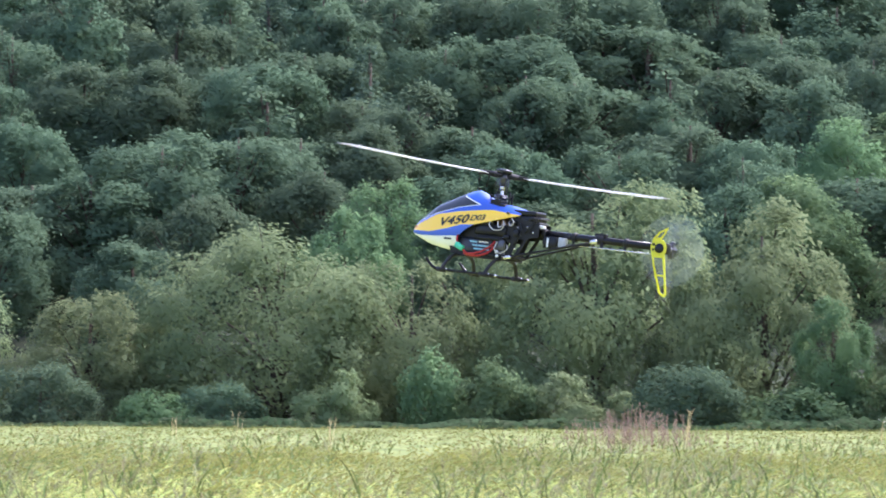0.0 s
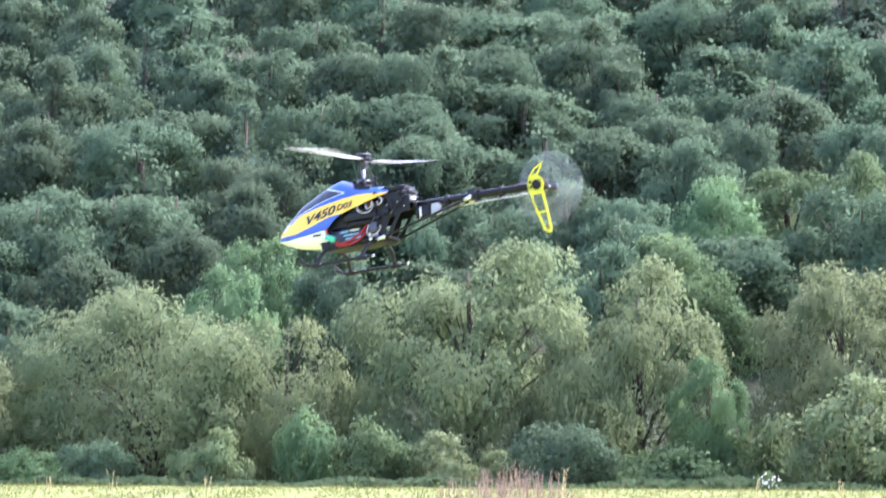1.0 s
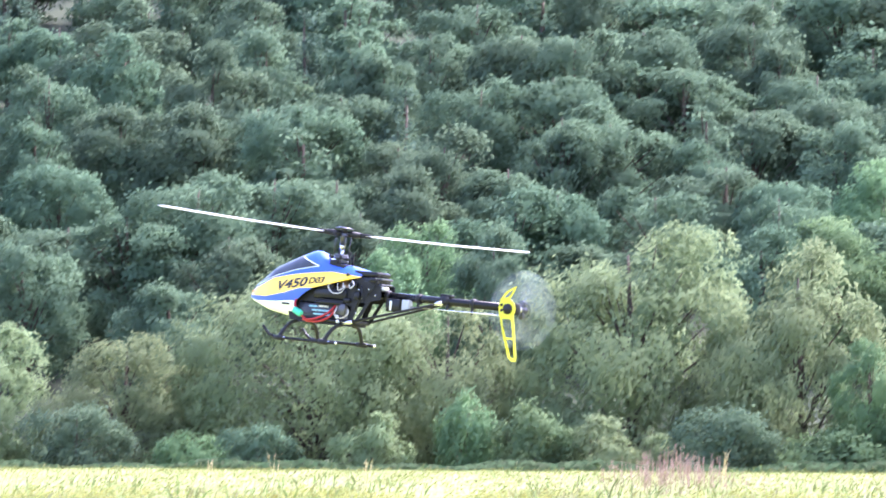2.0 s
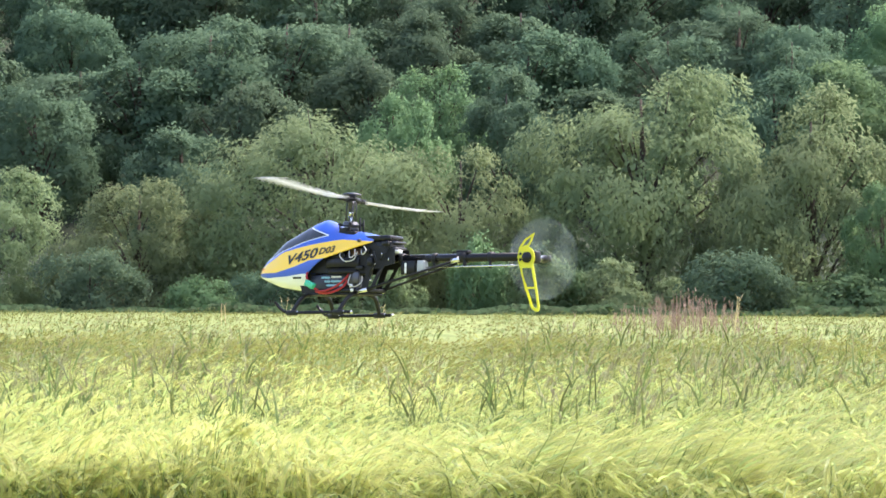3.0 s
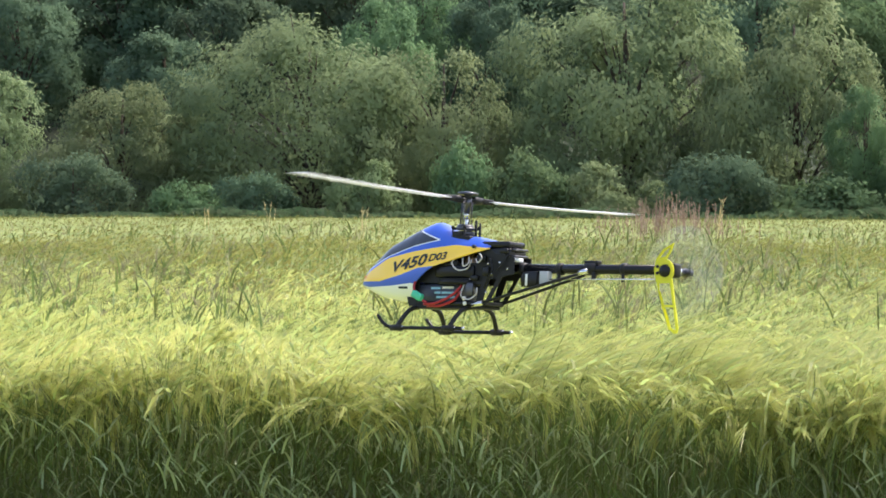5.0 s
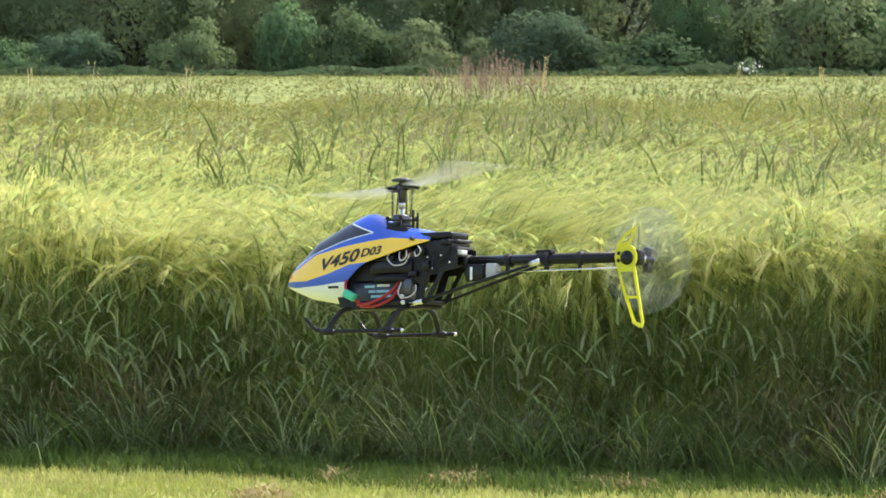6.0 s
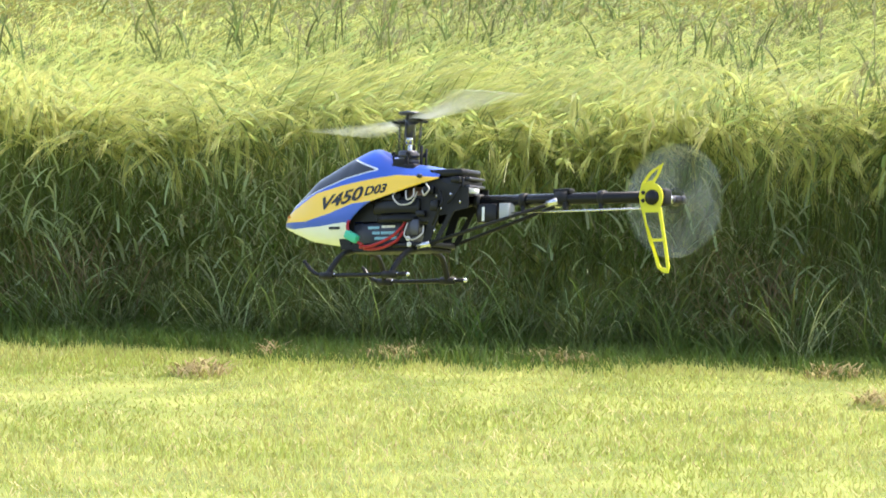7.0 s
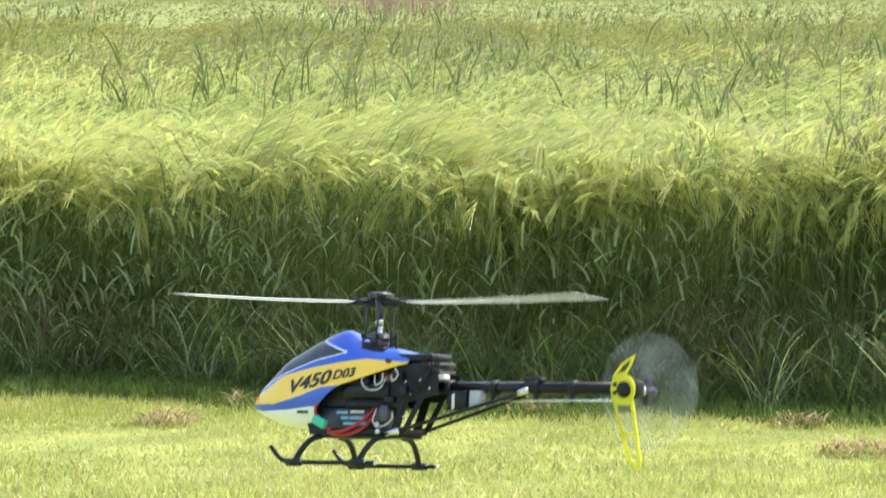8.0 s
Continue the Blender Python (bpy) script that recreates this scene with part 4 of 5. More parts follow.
def hood(parent):
    bm = shape()
    xs = list(np.linspace(-0.2, -0.17, 8)) + list(np.linspace(-0.163, -0.076, 14)) + list(np.linspace(-0.0745, 0.066, 26))
    n, rings = 60, []
    for x in xs:
        most = 180.0
        if x > -0.0755:
            zl = along(CUT_LINE, x)
            most = max((k / 4 for k in range(80, 721) if hood_point(x, k / 4).z >= zl), default=60.0)
        rings.append([bm.verts.new(hood_point(x, max(-most, min(most, -180 + 360 * j / n)))) for j in range(n)])
    for k, (r, s) in enumerate(zip(rings, rings[1:])):
        for j in range(n):
            if xs[k + 1] > -0.0755 and j == n - 1:
                continue
            bm.faces.new((r[j], s[j], s[(j + 1) % n], r[(j + 1) % n]))
    bm.faces.new(rings[0])
    bmesh.ops.remove_doubles(bm, verts=bm.verts, dist=0.0003)
    bmesh.ops.dissolve_degenerate(bm, dist=0.00005, edges=bm.edges)
    bmesh.ops.recalc_face_normals(bm, faces=bm.faces)
    ob = part("hood", bm, HOOD, parent, "glossy blue, yellow and white hood with dark windows")
    sol = ob.modifiers.new("thickness", "SOLIDIFY")
    sol.thickness, sol.offset = 0.0012, -1
    return ob


def hood_text(text, x0, z0, x1, z1, height, parent, material, name):
    """Slanted lettering that follows the hood's left side from (x0, z0) to (x1, z1)."""
    cu = bpy.data.curves.new(name, "FONT")
    cu.body, cu.size, cu.shear, cu.offset = text, 1.0, 0.25, 0.028
    tmp = bpy.data.objects.new(name, cu)
    scene.collection.objects.link(tmp)
    bpy.context.view_layer.update()
    me = bpy.data.meshes.new_from_object(tmp.evaluated_get(bpy.context.evaluated_depsgraph_get()))
    bpy.data.objects.remove(tmp)
    bm = shape()
    bm.from_mesh(me)
    bmesh.ops.triangulate(bm, faces=bm.faces)
    bmesh.ops.subdivide_edges(bm, edges=[e for e in bm.edges if e.calc_length() > 0.2], cuts=2)
    xs = [v.co.x for v in bm.verts]
    lo, hi = min(xs), max(xs)
    for v in bm.verts:
        f = (v.co.x - lo) / (hi - lo)
        x, z = x0 + (x1 - x0) * f, z0 + (z1 - z0) * f + v.co.y / 0.72 * height
        v.co = (x, hood_side(x, z) - 0.0008, z)
    part(name, bm, material, parent, smooth=False)


def frame_parts(parent):
    outline = [(-0.10, -0.03), (-0.04, 0.03), (0.055, 0.035), (0.075, 0.02), (0.112, 0.014), (0.112, -0.012), (0.090, -0.016), (0.066, -0.056),
               (0.045, -0.066), (-0.02, -0.062), (-0.09, -0.062)]
    holes = ([(-0.075, -0.056), (0.0, -0.056), (0.006, -0.026), (-0.07, -0.026)], [(0.014, -0.056), (0.040, -0.056), (0.050, -0.028), (0.018, -0.028)],
             [(0.054, -0.052), (0.060, -0.052), (0.080, -0.020), (0.066, -0.020)], [(-0.012, 0.004), (0.04, 0.006), (0.045, 0.022), (0.0, 0.02)])
    for y in (-0.022, 0.022):
        bm = plate(shape(), outline, y - 0.0008, y + 0.0008, holes)
        part("side_frame", bm, CARBON, parent, smooth=False)
    bm = shape()
    block(bm, (-0.012, 0, -0.064), (0.13, 0.05, 0.004), 0.001)
    block(bm, (0.036, 0, -0.058), (0.05, 0.048, 0.006), 0.001)
    part("bottom_plate", bm, CARBON, parent)
    bm = shape()
    block(bm, (0.073, 0, 0.034), (0.055, 0.044, 0.010), 0.003)
    block(bm, (0.075, 0, 0.019), (0.055, 0.044, 0.018), 0.002)
    part("rear_deck", bm, CARBON_GLOSS, parent, "black moulded deck behind the hood")
    bm = shape()
    for z in (0.026, 0.016, 0.006):
        block(bm, (0.104, 0, z), (0.012, 0.034, 0.004), 0.001)
    part("rear_fins", bm, DARK_METAL, parent)
    bm = shape()
    block(bm, (0.108, -0.012, 0.010), (0.02, 0.012, 0.006), 0.001)
    part("receiver_plug", bm, WHITE, parent, "cream plastic plug")
    # battery, wires and electronics behind the open side
    bm = shape()
    block(bm, (-0.035, -0.003, -0.042), (0.105, 0.034, 0.030), 0.004)
    pack = part("battery", bm, PACK, parent, "dark blue battery pack with pale print")
    for i, (x, z, w) in enumerate(((-0.04, -0.034, 0.018), (-0.016, -0.033, 0.022), (-0.036, -0.041, 0.012), (-0.014, -0.041, 0.028), (-0.02, -0.048, 0.036))):
        bm = shape()
        block(bm, (x, -0.0205, z), (w, 0.0008, 0.0034), 0.0002)
        part("print_bar", bm, CYAN if i != 1 else WHITE, pack, smooth=False)
    bm = shape()
    block(bm, (0.0, -0.024, -0.008), (0.075, 0.008, 0.020), 0.003)
    block(bm, (-0.02, -0.022, 0.004), (0.05, 0.01, 0.014), 0.003)
    part("speed_controller", bm, CARBON_GLOSS, parent)
    for pts in ([(-0.072, -0.03, -0.022), (-0.068, -0.04, -0.034), (-0.058, -0.042, -0.048), (-0.045, -0.036, -0.058)],
                [(-0.05, -0.036, -0.060), (-0.025, -0.038, -0.058), (-0.002, -0.034, -0.048), (0.012, -0.03, -0.036), (0.016, -0.026, -0.026)],
                [(-0.046, -0.032, -0.062), (-0.02, -0.034, -0.062), (0.004, -0.031, -0.053), (0.014, -0.028, -0.040)]):
        part("red_wire", tube(shape(), smooth_path(pts), 0.0021, 8), RED_WIRE, parent, "thick red power wire")
    bm = shape()
    block(bm, (-0.058, -0.043, -0.047), (0.020, 0.010, 0.011), 0.002, pose(0, 0, 0, 0, 25, 0))
    part("plug", bm, GREEN_PLUG, parent, "green battery plug")
    bm = shape()
    block(bm, (0.028, -0.026, -0.036), (0.020, 0.006, 0.022), 0.002)
    part("regulator", bm, DARK_METAL, parent)
    for pts in ([(0.022, -0.03, -0.030), (0.020, -0.034, -0.046), (0.034, -0.034, -0.052), (0.046, -0.03, -0.044), (0.046, -0.028, -0.034)],
                [(0.01, -0.028, 0.016), (0.0, -0.034, 0.006), (0.012, -0.036, -0.006), (0.03, -0.034, -0.004), (0.036, -0.03, 0.010)],
                [(0.05, -0.03, 0.02), (0.058, -0.034, 0.012), (0.05, -0.034, 0.005), (0.044, -0.03, 0.012)],
                [(0.018, -0.03, 0.012), (0.024, -0.036, 0.0), (0.034, -0.036, 0.004), (0.032, -0.032, 0.014)]):
        part("pale_wire", tube(shape(), smooth_path(pts), 0.0011, 6), GREY_WIRE, parent, "thin pale wire loop")
    bm = shape()
    tube(bm, [(0.018, 0.0, -0.012), (0.018, 0.0, 0.018)], [0.015, 0.015], 20)
    part("motor", bm, COPPER, parent, "motor with copper windings")
    bm = shape()
    tube(bm, [(0.0, 0, -0.028), (0.0, 0, -0.022)], 0.040, 36)
    part("main_gear", bm, CARBON, parent)
    for x, z in ((-0.01, -0.004), (0.006, -0.016), (0.03, -0.02), (0.062, 0.004), (0.07, -0.012), (0.085, 0.006), (0.1, -0.004), (-0.03, -0.016), (0.045, 0.024), (0.036, -0.058), (0.06, -0.04)):
        bm = shape()
        tube(bm, [(x, -0.0245, z), (x, -0.0225, z)], [0.0016, 0.002], 10)
        part("screw", bm, STEEL, parent)
    for x, z in ((0.024, -0.050), (0.026, -0.058)):
        bm = shape()
        bmesh.ops.create_uvsphere(bm, u_segments=10, v_segments=8, radius=0.0034, matrix=Matrix.Translation((x, -0.031, z)))
        part("ball_end", bm, WHITE, parent)
    bm = shape()
    tube(bm, [(0.040, -0.028, 0.030), (0.040, -0.034, 0.030)], [0.003, 0.0025], 12)
    part("hood_grommet", bm, INK, parent)
    for (x, z, w, h) in ((0.052, 0.012, 0.016, 0.010), (0.062, -0.008, 0.012, 0.014), (0.04, -0.018, 0.014, 0.008), (0.095, 0.024, 0.014, 0.008), (0.02, -0.058, 0.05, 0.006)):
        bm = shape()
        block(bm, (x, -0.026, z), (w, 0.007, h), 0.0015)
        part("bracket", bm, CARBON_GLOSS, parent)
    for pts in ([(0.07, -0.028, 0.012), (0.076, -0.03, -0.004), (0.068, -0.03, -0.02), (0.06, -0.028, -0.034)],
                [(0.10, -0.024, 0.018), (0.094, -0.028, 0.004), (0.084, -0.028, -0.006)]):
        part("black_cable", tube(shape(), smooth_path(pts), 0.0016, 6), CARBON_GLOSS, parent)
    # tail servo on the boom
    bm = shape()
    block(bm, (0.135, -0.008, -0.019), (0.030, 0.013, 0.024), 0.0015)
    servo = part("tail_servo", bm, CARBON_GLOSS, parent)
    bm = shape()
    block(bm, (0.131, -0.0152, -0.020), (0.004, 0.001, 0.018), 0.0003)
    part("sticker", bm, WHITE, servo)
    bm = shape()
    block(bm, (0.163, -0.008, -0.017), (0.015, 0.014, 0.020), 0.001)
    part("servo_mount", bm, SERVO_GREY, servo, "grey servo end")


def smooth_path(pts, steps=6):
    """A rounded way through the points."""
    pts = [Vector(p) for p in pts]
    out = []
    for i in range(len(pts) - 1):
        p0, p1, p2, p3 = pts[max(i - 1, 0)], pts[i], pts[i + 1], pts[min(i + 2, len(pts) - 1)]
        for j in range(steps):
            t = j / steps
            out.append(0.5 * (2 * p1 + (p2 - p0) * t + (2 * p0 - 5 * p1 + 4 * p2 - p3) * t * t + (3 * p1 - p0 - 3 * p2 + p3) * t ** 3))
    return out + [pts[-1]]


def boom_parts(parent):
    part("tail_boom", tube(shape(), [(0.07, 0, -0.002), (0.395, 0, -0.004)], 0.0075, 18), CARBON_GLOSS, parent, "long gloss black tail tube")
    for x in (0.115, 0.185, 0.305, 0.37):
        bm = tube(shape(), [(x - 0.004, 0, -0.003), (x + 0.004, 0, -0.003)], 0.0095, 16)
        block(bm, (x, -0.004, -0.016), (0.005, 0.004, 0.014), 0.001)
        part("boom_guide", bm, CARBON, parent)
    bm = tube(shape(), [(0.236, 0, -0.002), (0.254, 0, -0.002)], 0.0105, 16)
    block(bm, (0.245, 0, 0.007), (0.026, 0.012, 0.006), 0.0015)
    block(bm, (0.252, -0.006, -0.014), (0.006, 0.006, 0.012), 0.001)
    part("boom_clamp", bm, CARBON, parent)
    for y in (-1, 1):
        part("boom_brace", tube(shape(), [(0.05, y * 0.026, -0.058), (0.236, y * 0.009, -0.008)], 0.0024, 8), CARBON, parent)
        bm = tube(shape(), [(0.226, y * 0.010, -0.0095), (0.243, y * 0.010, -0.006)], 0.0042, 10)
        part("brace_end", bm, STEEL, parent)
        bm = tube(shape(), [(0.036, y * 0.026, -0.060), (0.056, y * 0.026, -0.057)], 0.0040, 10)
        part("brace_end", bm, STEEL, parent)
    part("pushrod", tube(shape(), [(0.165, -0.008, -0.019), (0.383, -0.010, -0.019)], 0.0014, 6), STEEL, parent, "thin pale tail push rod")
    # tail gear case and fin
    bm = shape()
    block(bm, (0.391, 0, -0.005), (0.026, 0.018, 0.022), 0.004)
    part("tail_gear_case", bm, CARBON, parent)
    ring = [(0.387 + 0.0175 * math.cos(a), -0.006 + 0.0185 * math.sin(a)) for a in np.linspace(0, math.tau, 28, endpoint=False)]
    hole = [(0.389 + 0.0085 * math.cos(a), -0.006 + 0.0085 * math.sin(a)) for a in np.linspace(0, math.tau, 16, endpoint=False)]
    dots = [[(x + 0.0026 * math.cos(a), z + 0.0026 * math.sin(a)) for a in np.linspace(0, math.tau, 10, endpoint=False)] for x, z in ((0.3755, 0.0005), (0.3755, -0.0095))]
    fin = part("tail_fin", plate(shape(), ring, -0.0145, -0.0125, [hole, *dots]), FIN_YELLOW, parent, "bright yellow cut-out tail fin", smooth=False)
    legs = [(0.371, -0.014), (0.402, -0.018), (0.4165, -0.093), (0.4145, -0.1005), (0.4085, -0.1005), (0.3985, -0.094)]
    win1 = [(0.3775, -0.0245), (0.3985, -0.0245), (0.4055, -0.0575), (0.3845, -0.0575)]
    win2 = [(0.3855, -0.0610), (0.4065, -0.0610), (0.4125, -0.0955), (0.4030, -0.0925)]
    part("fin_blade", plate(shape(), legs, -0.0146, -0.0124, [win1, win2]), FIN_YELLOW, fin, smooth=False)
    horn = [(0.3685, -0.006), (0.3725, 0.012), (0.384, 0.026), (0.4035, 0.0365), (0.3985, 0.024), (0.391, 0.012), (0.383, 0.011)]
    slot = [(0.3765, 0.012), (0.386, 0.0235), (0.3985, 0.0315), (0.3945, 0.0225), (0.389, 0.0155), (0.383, 0.0145)]
    part("fin_tip", plate(shape(), horn, -0.0146, -0.0124, [slot]), FIN_YELLOW, fin, smooth=False)
    bm = tube(shape(), [(0.389, -0.019, -0.006), (0.389, -0.017, -0.006), (0.389, -0.010, -0.006)], [0.007, 0.0095, 0.0105], 20)
    part("bearing_cap", bm, CARBON_GLOSS, fin)
    for x, z in ((0.3755, 0.0005), (0.3755, -0.0095)):
        part("screw", tube(shape(), [(x, -0.0165, z), (x, -0.0135, z)], [0.0022, 0.0030], 12), CARBON, fin)


def skid_parts(parent):
    for y in (-1, 1):
        v = 0.0625 * y
        pts = smooth_path([(-0.117, v, -0.082), (-0.108, v, -0.091), (-0.095, v, -0.097), (-0.06, v, -0.0985), (0.047, v, -0.0985)])
        skid = part("skid", tube(shape(), pts, 0.0030, 10), CARBON_GLOSS, parent, "black landing skid with upturned front")
        for p, metal in (((-0.119, -0.080), CARBON), ((0.0485, -0.0985), STEEL)):
            bm = shape()
            bmesh.ops.create_uvsphere(bm, u_segments=10, v_segments=8, radius=0.0029, matrix=Matrix.Translation((p[0], v, p[1])))
            part("end_cap", bm, metal, skid)
        for x in (-0.078, 0.024):
            path = smooth_path([(x + 0.004, 0.018 * y, -0.064), (x + 0.003, 0.036 * y, -0.068), (x, 0.050 * y, -0.080), (x - 0.004, v, -0.0985)])
            part("skid_strut", tube(shape(), path, 0.0038, 8), CARBON, parent)
            bm = tube(shape(), [(x - 0.014, v, -0.0985), (x + 0.007, v, -0.0985)], 0.0050, 10)
            part("skid_clamp", bm, CARBON, skid)
            bm = shape()
            bmesh.ops.create_uvsphere(bm, u_segments=8, v_segments=6, radius=0.0022, matrix=Matrix.Translation((x + 0.009, v - 0.001, -0.0975)))
            part("clamp_screw", bm, STEEL, skid)


def head_parts(parent):
    part("mast", tube(shape(), [(0, 0, 0.0), (0, 0, 0.112)], 0.0028, 12), STEEL, parent)
    bm = tube(shape(), [(0, 0, 0.049), (0, 0, 0.056)], [0.014, 0.013], 24)
    tube(bm, [(0, 0, 0.058), (0, 0, 0.062)], [0.016, 0.015], 24)
    part("swashplate", bm, DARK_METAL, parent)
    bm = shape()
    for a in range(0, 360, 90):
        c, s = math.cos(radians(a + 30)), math.sin(radians(a + 30))
        block(bm, (0.0165 * c, 0.0165 * s, 0.060), (0.008, 0.004, 0.004), 0.0008, pose(0, 0, 0, 0, 0, a + 30))
        tube(bm, [(0.021 * c, 0.021 * s, 0.030), (0.021 * c, 0.021 * s, 0.061)], 0.0014, 6)
        bmesh.ops.create_uvsphere(bm, u_segments=8, v_segments=6, radius=0.0030, matrix=Matrix.Translation((0.021 * c, 0.021 * s, 0.062)))
    part("swash_arms", bm, CARBON, parent)
    bm = shape()
    block(bm, (0.019, 0, 0.060), (0.0025, 0.004, 0.026), 0.0006)
    block(bm, (0.024, 0.004, 0.058), (0.002, 0.003, 0.022), 0.0006)
    block(bm, (-0.005, 0, 0.042), (0.055, 0.040, 0.012), 0.002)
    block(bm, (-0.004, -0.014, 0.050), (0.018, 0.012, 0.010), 0.002)
    part("servo_tray", bm, CARBON, parent)
    # the turning head: hub, grips, links and blades
    bm = tube(shape(), [(0, 0, -0.022), (0, 0, -0.006), (0, 0, 0.004)], [0.0052, 0.0065, 0.0075], 16)
    tube(bm, [(0, 0, 0.0075), (0, 0, 0.0105), (0, 0, 0.0125)], [0.016, 0.0165, 0.009], 28)
    tube(bm, [(0, 0, 0.003), (0, 0, 0.008)], 0.006, 12)
    rotor = part("main_rotor", bm, DARK_METAL, parent, "dark metal rotor head with a round cap")
    rotor.location = (0, 0, 0.1055)
    bm = tube(shape(), [(0, 0, -0.048), (0, 0, -0.041), (0, 0, -0.039)], [0.0135, 0.0135, 0.011], 24)
    part("washout_base", bm, DARK_METAL, rotor)
    bm = tube(shape(), [(0, 0, -0.030), (0, 0, -0.018)], [0.0050, 0.0045], 16)
    part("mast_collar", bm, STEEL, rotor, "bright metal collar on the mast")
    for s in (-1, 1):
        bm = shape()
        tube(bm, [(s * 0.004, 0, 0), (s * 0.018, 0, 0), (s * 0.034, 0, 0)], [0.0055, 0.0062, 0.0050], 12)
        block(bm, (s * 0.041, 0, 0), (0.020, 0.012, 0.0085), 0.0015)
        block(bm, (s * 0.020, s * 0.011, -0.001), (0.006, 0.014, 0.004), 0.001)
        part("blade_grip", bm, CARBON, rotor)
        part("pitch_link", tube(shape(), [(s * 0.016, s * 0.010, -0.002), (s * 0.014, s * 0.009, -0.042)], 0.0013, 6), DARK_METAL, rotor)
        part("follower_arm", tube(shape(), [(-s * 0.004, s * 0.007, -0.003), (-s * 0.004, s * 0.0075, -0.018), (-s * 0.004, s * 0.0085, -0.042)], 0.0012, 8), DARK_METAL, rotor)
        # tapered, slightly drooping aerofoil blade
        bm = shape()
        prof = [(0.5, 0.0), (0.36, 0.055), (0.1, 0.07), (-0.2, 0.045), (-0.5, 0.004), (-0.2, -0.03), (0.1, -0.05), (0.36, -0.045)]
        rings = []
        for r, chord in ((0.040, 0.018), (0.060, 0.030), (0.090, 0.032), (0.200, 0.032), (0.330, 0.032), (0.344, 0.030), (0.350, 0.020)):
            pitch, rise_z = radians(1.5), 0.0007 * (r / 0.1) ** 2
            ring = []
            for c, t in prof:
                a, b = c * chord * s, t * chord
                ring.append(bm.verts.new((s * r, a * math.cos(pitch) - b * math.sin(pitch) * s, b * math.cos(pitch) + a * math.sin(pitch) * s + rise_z)))
            rings.append(ring)
        for r0, r1 in zip(rings, rings[1:]):
            for j in range(8):
                bm.faces.new((r0[j], r0[(j + 1) % 8], r1[(j + 1) % 8], r1[j]))
        bm.faces.new(rings[0])
        bm.faces.new(rings[-1])
        bmesh.ops.recalc_face_normals(bm, faces=bm.faces)
        part("rotor_blade", bm, BLADE_WHITE, rotor, "slim white rotor blade")
    return rotor


def tail_rotor_parts(parent):
    part("tail_shaft", tube(shape(), [(0.389, -0.008, -0.006), (0.389, 0.040, -0.006)], 0.0022, 10), STEEL, parent)
    bm = tube(shape(), [(0, -0.010, 0), (0, 0.006, 0)], [0.0050, 0.0075], 14)
    for s in (-1, 1):
        block(bm, (0, -0.002, s * 0.010), (0.009, 0.008, 0.014), 0.0015)
    rotor = part("tail_rotor", bm, DARK_METAL, parent, "dark metal tail rotor hub")
    rotor.location = (0.389, 0.036, -0.006)
    bm = tube(shape(), [(0, -0.020, 0), (0, -0.015, 0)], [0.0085, 0.0085], 16)
    part("pitch_slider", bm, STEEL, rotor)
    part("hub_cap", tube(shape(), [(0, 0.006, 0), (0, 0.012, 0)], [0.0075, 0.0045], 14), STEEL, rotor, "bright metal hub cap")
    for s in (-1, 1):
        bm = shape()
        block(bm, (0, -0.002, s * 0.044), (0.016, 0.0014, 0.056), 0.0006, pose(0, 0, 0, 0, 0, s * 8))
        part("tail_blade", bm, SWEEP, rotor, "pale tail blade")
    # see-through discs added in place of the tail rotor's motion blur
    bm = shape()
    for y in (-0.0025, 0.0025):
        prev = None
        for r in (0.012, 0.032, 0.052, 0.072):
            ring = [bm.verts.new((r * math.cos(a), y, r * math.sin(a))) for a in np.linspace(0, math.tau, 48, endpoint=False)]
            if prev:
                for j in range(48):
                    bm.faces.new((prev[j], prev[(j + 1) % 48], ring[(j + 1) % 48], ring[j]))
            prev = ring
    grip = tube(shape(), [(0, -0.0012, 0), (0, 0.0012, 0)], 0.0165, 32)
    part("grip_blur_disc", grip, GRIP_SWEEP, rotor)
    part("blade_blur_disc", bm, SWEEP, rotor, "grey see-through disc standing for the blur of the tail blades")
    return rotor


def model_helicopter():
    heli = new("model_helicopter")
    tagged(heli, "blue, yellow and white radio-controlled model helicopter in flight", "model helicopter")
    shell = hood(heli)
    hood_text("V450", -0.117, -0.0100, -0.047, 0.0035, 0.0165, shell, INK, "lettering")
    hood_text("D03", -0.045, 0.0068, -0.010, 0.0112, 0.0112, shell, INK, "lettering")
    for x, z, w in ((-0.184, -0.0165, 0.012),):
        bm = shape()
        block(bm, (x, hood_side(x, z) - 0.0006, z), (w, 0.0008, 0.003), 0.0002, pose(0, 0, 0, 0, 0, -38))
        part("print_bar", bm, ORANGE, shell, smooth=False)
    bm = shape()
    block(bm, (-0.095, hood_side(-0.095, -0.034) - 0.0006, -0.034), (0.018, 0.0006, 0.0035), 0.0002)
    part("print_bar", bm, INK, shell, smooth=False)
    frame_parts(heli)
    boom_parts(heli)
    skid_parts(heli)
    return heli, head_parts(heli), tail_rotor_parts(heli)


HELI, ROTOR, TAIL_ROTOR = model_helicopter()

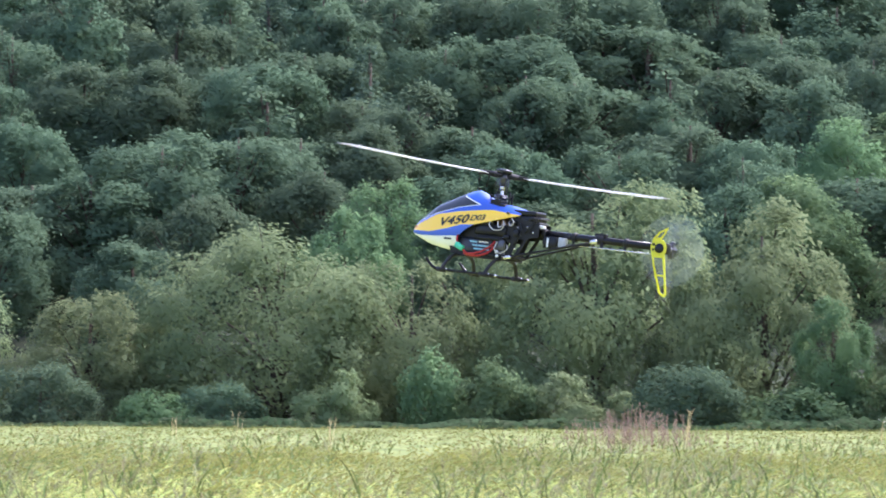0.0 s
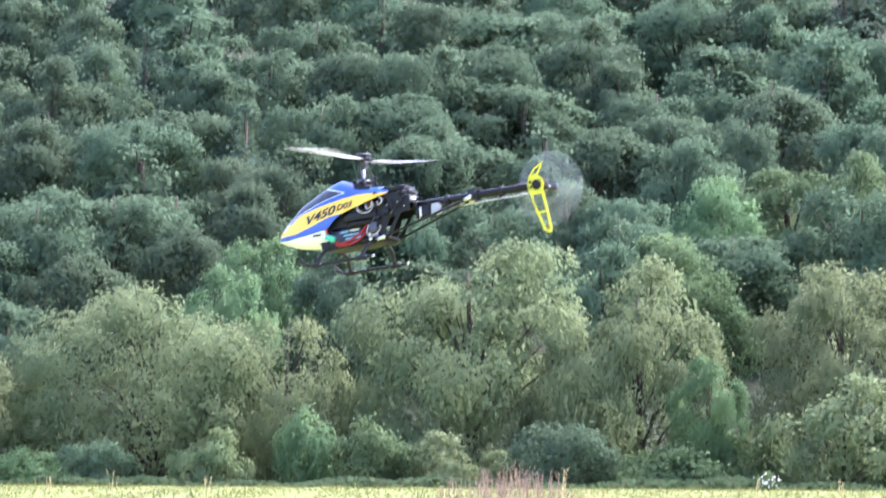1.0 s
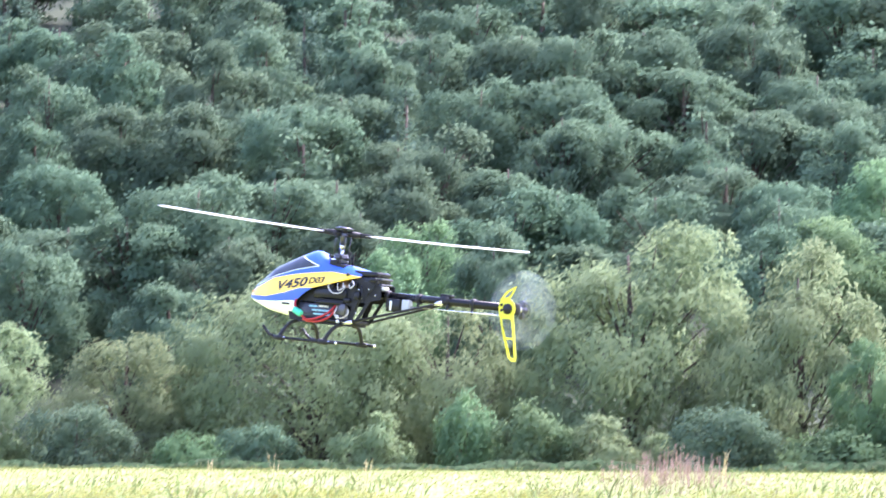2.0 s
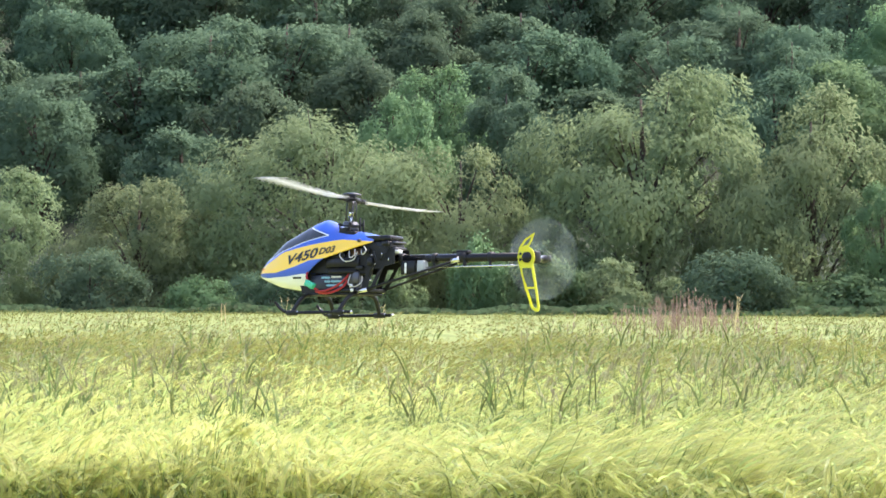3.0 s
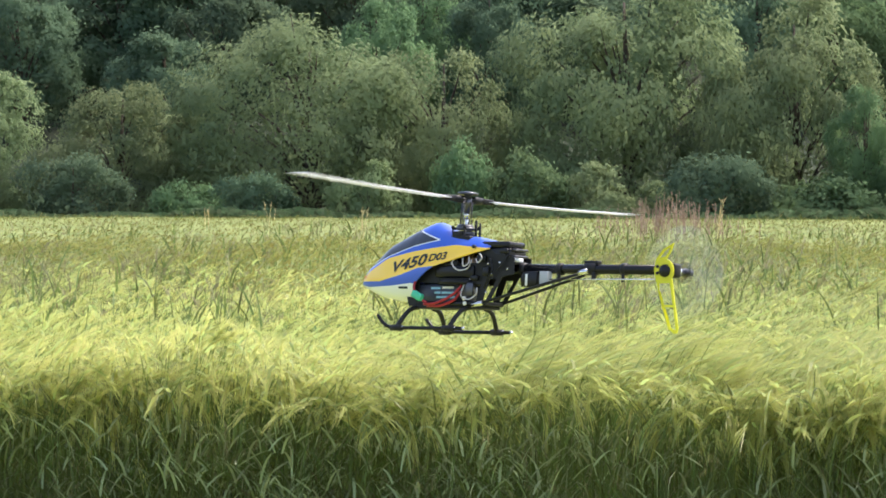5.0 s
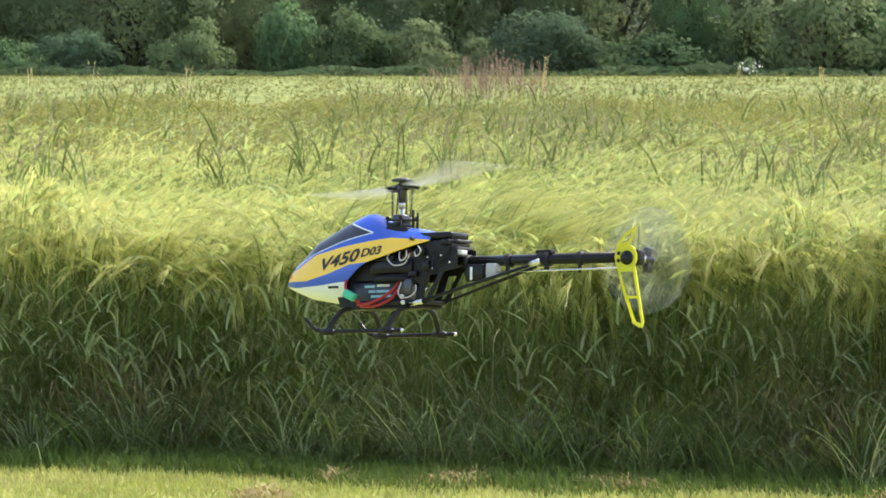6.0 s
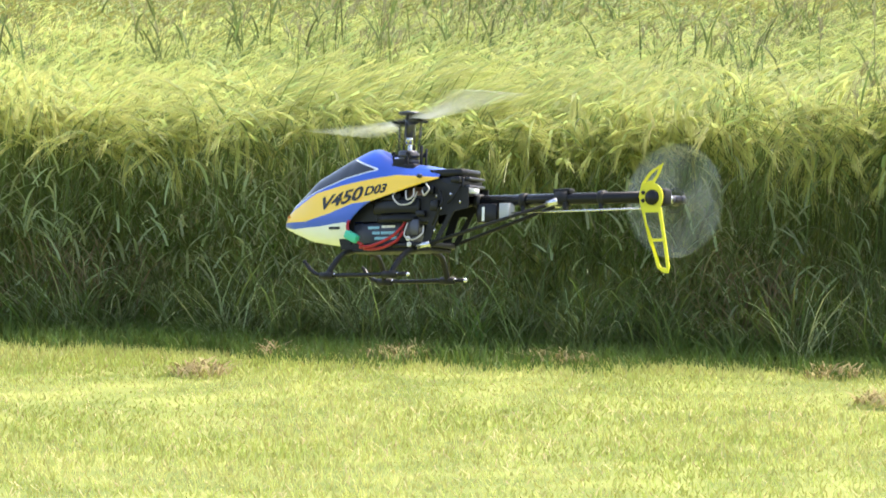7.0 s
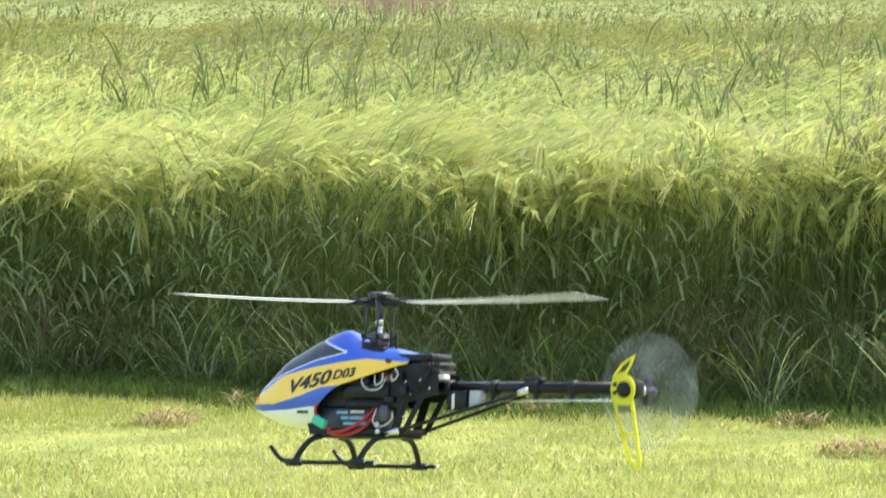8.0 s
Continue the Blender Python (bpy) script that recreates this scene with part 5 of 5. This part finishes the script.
FLIGHT = [  # seconds, place, then turns about x, y and z in degrees
    (0, 0.104, 9.109, 1.830, -2.95, 6.39, -32.93), (0.1, 0.090, 9.090, 1.823, -2.87, 5.57, -32.79),
    (0.2, 0.102, 9.070, 1.835, -2.80, 5.38, -32.66), (0.3, 0.115, 9.071, 1.846, -2.73, 4.31, -32.52),
    (0.4, 0.135, 9.064, 1.864, -2.65, 1.36, -32.39), (0.5, 0.146, 9.004, 1.862, -2.58, -2.30, -32.25),
    (0.6, 0.155, 8.869, 1.889, -2.97, -5.37, -32.29), (0.7, 0.153, 8.831, 1.905, -3.37, -7.45, -32.33),
    (0.8, 0.129, 8.715, 1.929, -3.76, -7.48, -32.38), (0.9, 0.122, 8.706, 1.943, -4.16, -7.68, -32.42),
    (1, 0.085, 8.707, 1.953, -4.55, -7.19, -32.46), (1.1, 0.061, 8.667, 1.959, -4.21, -5.44, -32.70),
    (1.2, 0.018, 8.629, 1.962, -3.87, -4.52, -32.95), (1.3, -0.025, 8.603, 1.950, -3.53, -4.20, -33.19),
    (1.4, -0.077, 8.623, 1.949, -3.18, -1.92, -33.44), (1.5, -0.110, 8.591, 1.936, -2.84, -0.51, -33.69),
    (1.6, -0.153, 8.590, 1.920, -2.55, 2.73, -33.69), (1.7, -0.150, 8.555, 1.890, -2.26, 5.03, -33.69),
    (1.8, -0.221, 8.510, 1.846, -1.97, 6.94, -33.70), (1.9, -0.259, 8.455, 1.806, -1.68, 5.95, -33.70),
    (2, -0.267, 8.411, 1.760, -1.39, 5.22, -33.70), (2.2, -0.284, 8.355, 1.681, -1.39, 3.57, -33.42),
]
HOVER = [
    (3.3, -0.222, 7.848, 1.509, -3.25, -1.64, -34.85), (3.5, -0.202, 7.694, 1.506, -3.58, -1.89, -35.10),
    (3.7, -0.202, 7.659, 1.507, -4.16, -2.83, -35.24), (4, -0.182, 7.425, 1.483, -5.01, -1.75, -35.43),
    (4.1, -0.185, 7.346, 1.468, -4.84, -0.98, -35.75), (4.2, -0.175, 7.329, 1.457, -4.67, -0.20, -36.07),
    (5.3, 0.041, 6.812, 1.307, -3.89, -1.32, -36.94), (5.5, 0.075, 6.660, 1.270, -4.56, -2.57, -36.79),
    (5.7, 0.100, 6.602, 1.219, -4.96, -3.96, -37.22), (5.9, 0.123, 6.325, 1.191, -5.36, -3.78, -37.65),
    (6, 0.140, 6.313, 1.171, -5.56, -3.19, -37.86), (6.2, 0.160, 6.242, 1.137, -5.93, -2.52, -38.00),
    (6.4, 0.175, 6.142, 1.108, -6.30, -3.70, -38.14), (6.5, 0.184, 6.069, 1.107, -6.49, -3.10, -38.21),
    (6.6, 0.194, 6.008, 1.091, -6.65, -4.11, -38.31), (6.8, 0.211, 5.928, 1.094, -6.98, -3.70, -38.50),
    (7, 0.218, 5.844, 1.107, -7.31, -3.54, -38.70), (7.2, 0.223, 5.716, 1.134, -7.39, -3.83, -39.55),
    (7.4, 0.227, 5.677, 1.122, -7.47, -3.93, -40.40), (7.5, 0.231, 5.661, 1.122, -7.51, -4.32, -40.82),
    (7.6, 0.226, 5.630, 1.071, -7.40, -5.14, -40.79), (7.8, 0.222, 5.541, 1.030, -7.18, -5.23, -40.73),
    (7.9, 0.222, 5.564, 1.007, -7.07, -4.59, -40.70), (8, 0.215, 5.646, 0.949, -6.96, -3.23, -40.67),
]
SWING = [  # seconds, angle of the main blades off the line of sight's normal
    (0.0, 20), (0.1, 55), (0.2, 5), (0.3, 0), (0.4, 47), (0.5, 15), (0.6, 75), (0.7, 85), (0.8, 88), (0.9, 80), (1.0, 72), (1.1, 80), (1.2, 55),
    (1.3, 40), (1.4, 23), (1.5, 5), (1.6, 20), (1.7, 10), (1.8, 5), (1.9, 28), (2.0, 8), (2.1, 20), (2.2, 33), (3.3, -10), (3.4, -30), (3.5, -41),
    (3.6, -20), (3.7, -2), (3.8, -20), (3.9, -36), (4.0, -3), (4.1, -37), (4.2, -5), (5.3, -30), (5.4, -20), (5.5, -5), (5.6, -40), (5.7, -88), (5.8, -40),
]
SWING_LATE = [
    (5.9, -65), (6.0, -75), (6.1, -20), (6.2, -10), (6.3, -70), (6.4, -15), (6.5, 0), (6.6, -80), (6.7, -40), (6.8, -2), (6.9, -30), (7.0, -76), (7.1, -35),
    (7.2, -70), (7.3, -85), (7.4, -20), (7.5, -78), (7.6, -3), (7.7, -15), (7.8, -50), (7.9, 0), (8.0, -46),
]


def rotor_rows():
    """The head turns fast; at the given times its two blades stand at the given angle."""
    keys = SWING + SWING_LATE

    def disc(t):
        """The flapping disc's tilt against the fuselage, more in the dash at the start."""
        back = float(np.interp(t, (0.0, 0.4, 0.7, 1.2, 1.6), (0.0, 3.0, 9.0, 9.0, 0.0)))
        return (pose(0, 0, 0.1055) @ Matrix.Rotation(radians(1.7), 4, Vector((-0.588, 0.809, 0.0)))
                @ Matrix.Rotation(radians(back), 4, Vector((0.848, 0.53, 0.0))))

    at = [r[0] for r in FLIGHT + HOVER]
    heading = [r[6] for r in FLIGHT + HOVER]
    angle, rows = keys[0][1] - heading[0], []
    for (t0, _), (t1, a1) in zip(keys, keys[1:]):
        steps = round((t1 - t0) * FPS)
        least = 28.0 * steps
        turn = (a1 - float(np.interp(t1, at, heading)) - angle - least) % 180.0 + least
        for i in range(steps):
            rows.append((t0 + i / FPS, disc(t0 + i / FPS) @ pose(0, 0, 0, 0, 0, angle + turn * i / steps)))
        angle += turn
    return rows + [(8.0, disc(8.0) @ pose(0, 0, 0, 0, 0, angle))]


def motions():
    walk(HELI, [(t, pose(x, y, z, rx, ry, rz)) for t, x, y, z, rx, ry, rz in FLIGHT + HOVER])
    walk(ROTOR, rotor_rows())
    walk(TAIL_ROTOR, [(i / FPS, pose(0.389, 0.036, -0.006, 0, 81 * i, 0)) for i in range(0, 8 * FPS + 1)])


motions()
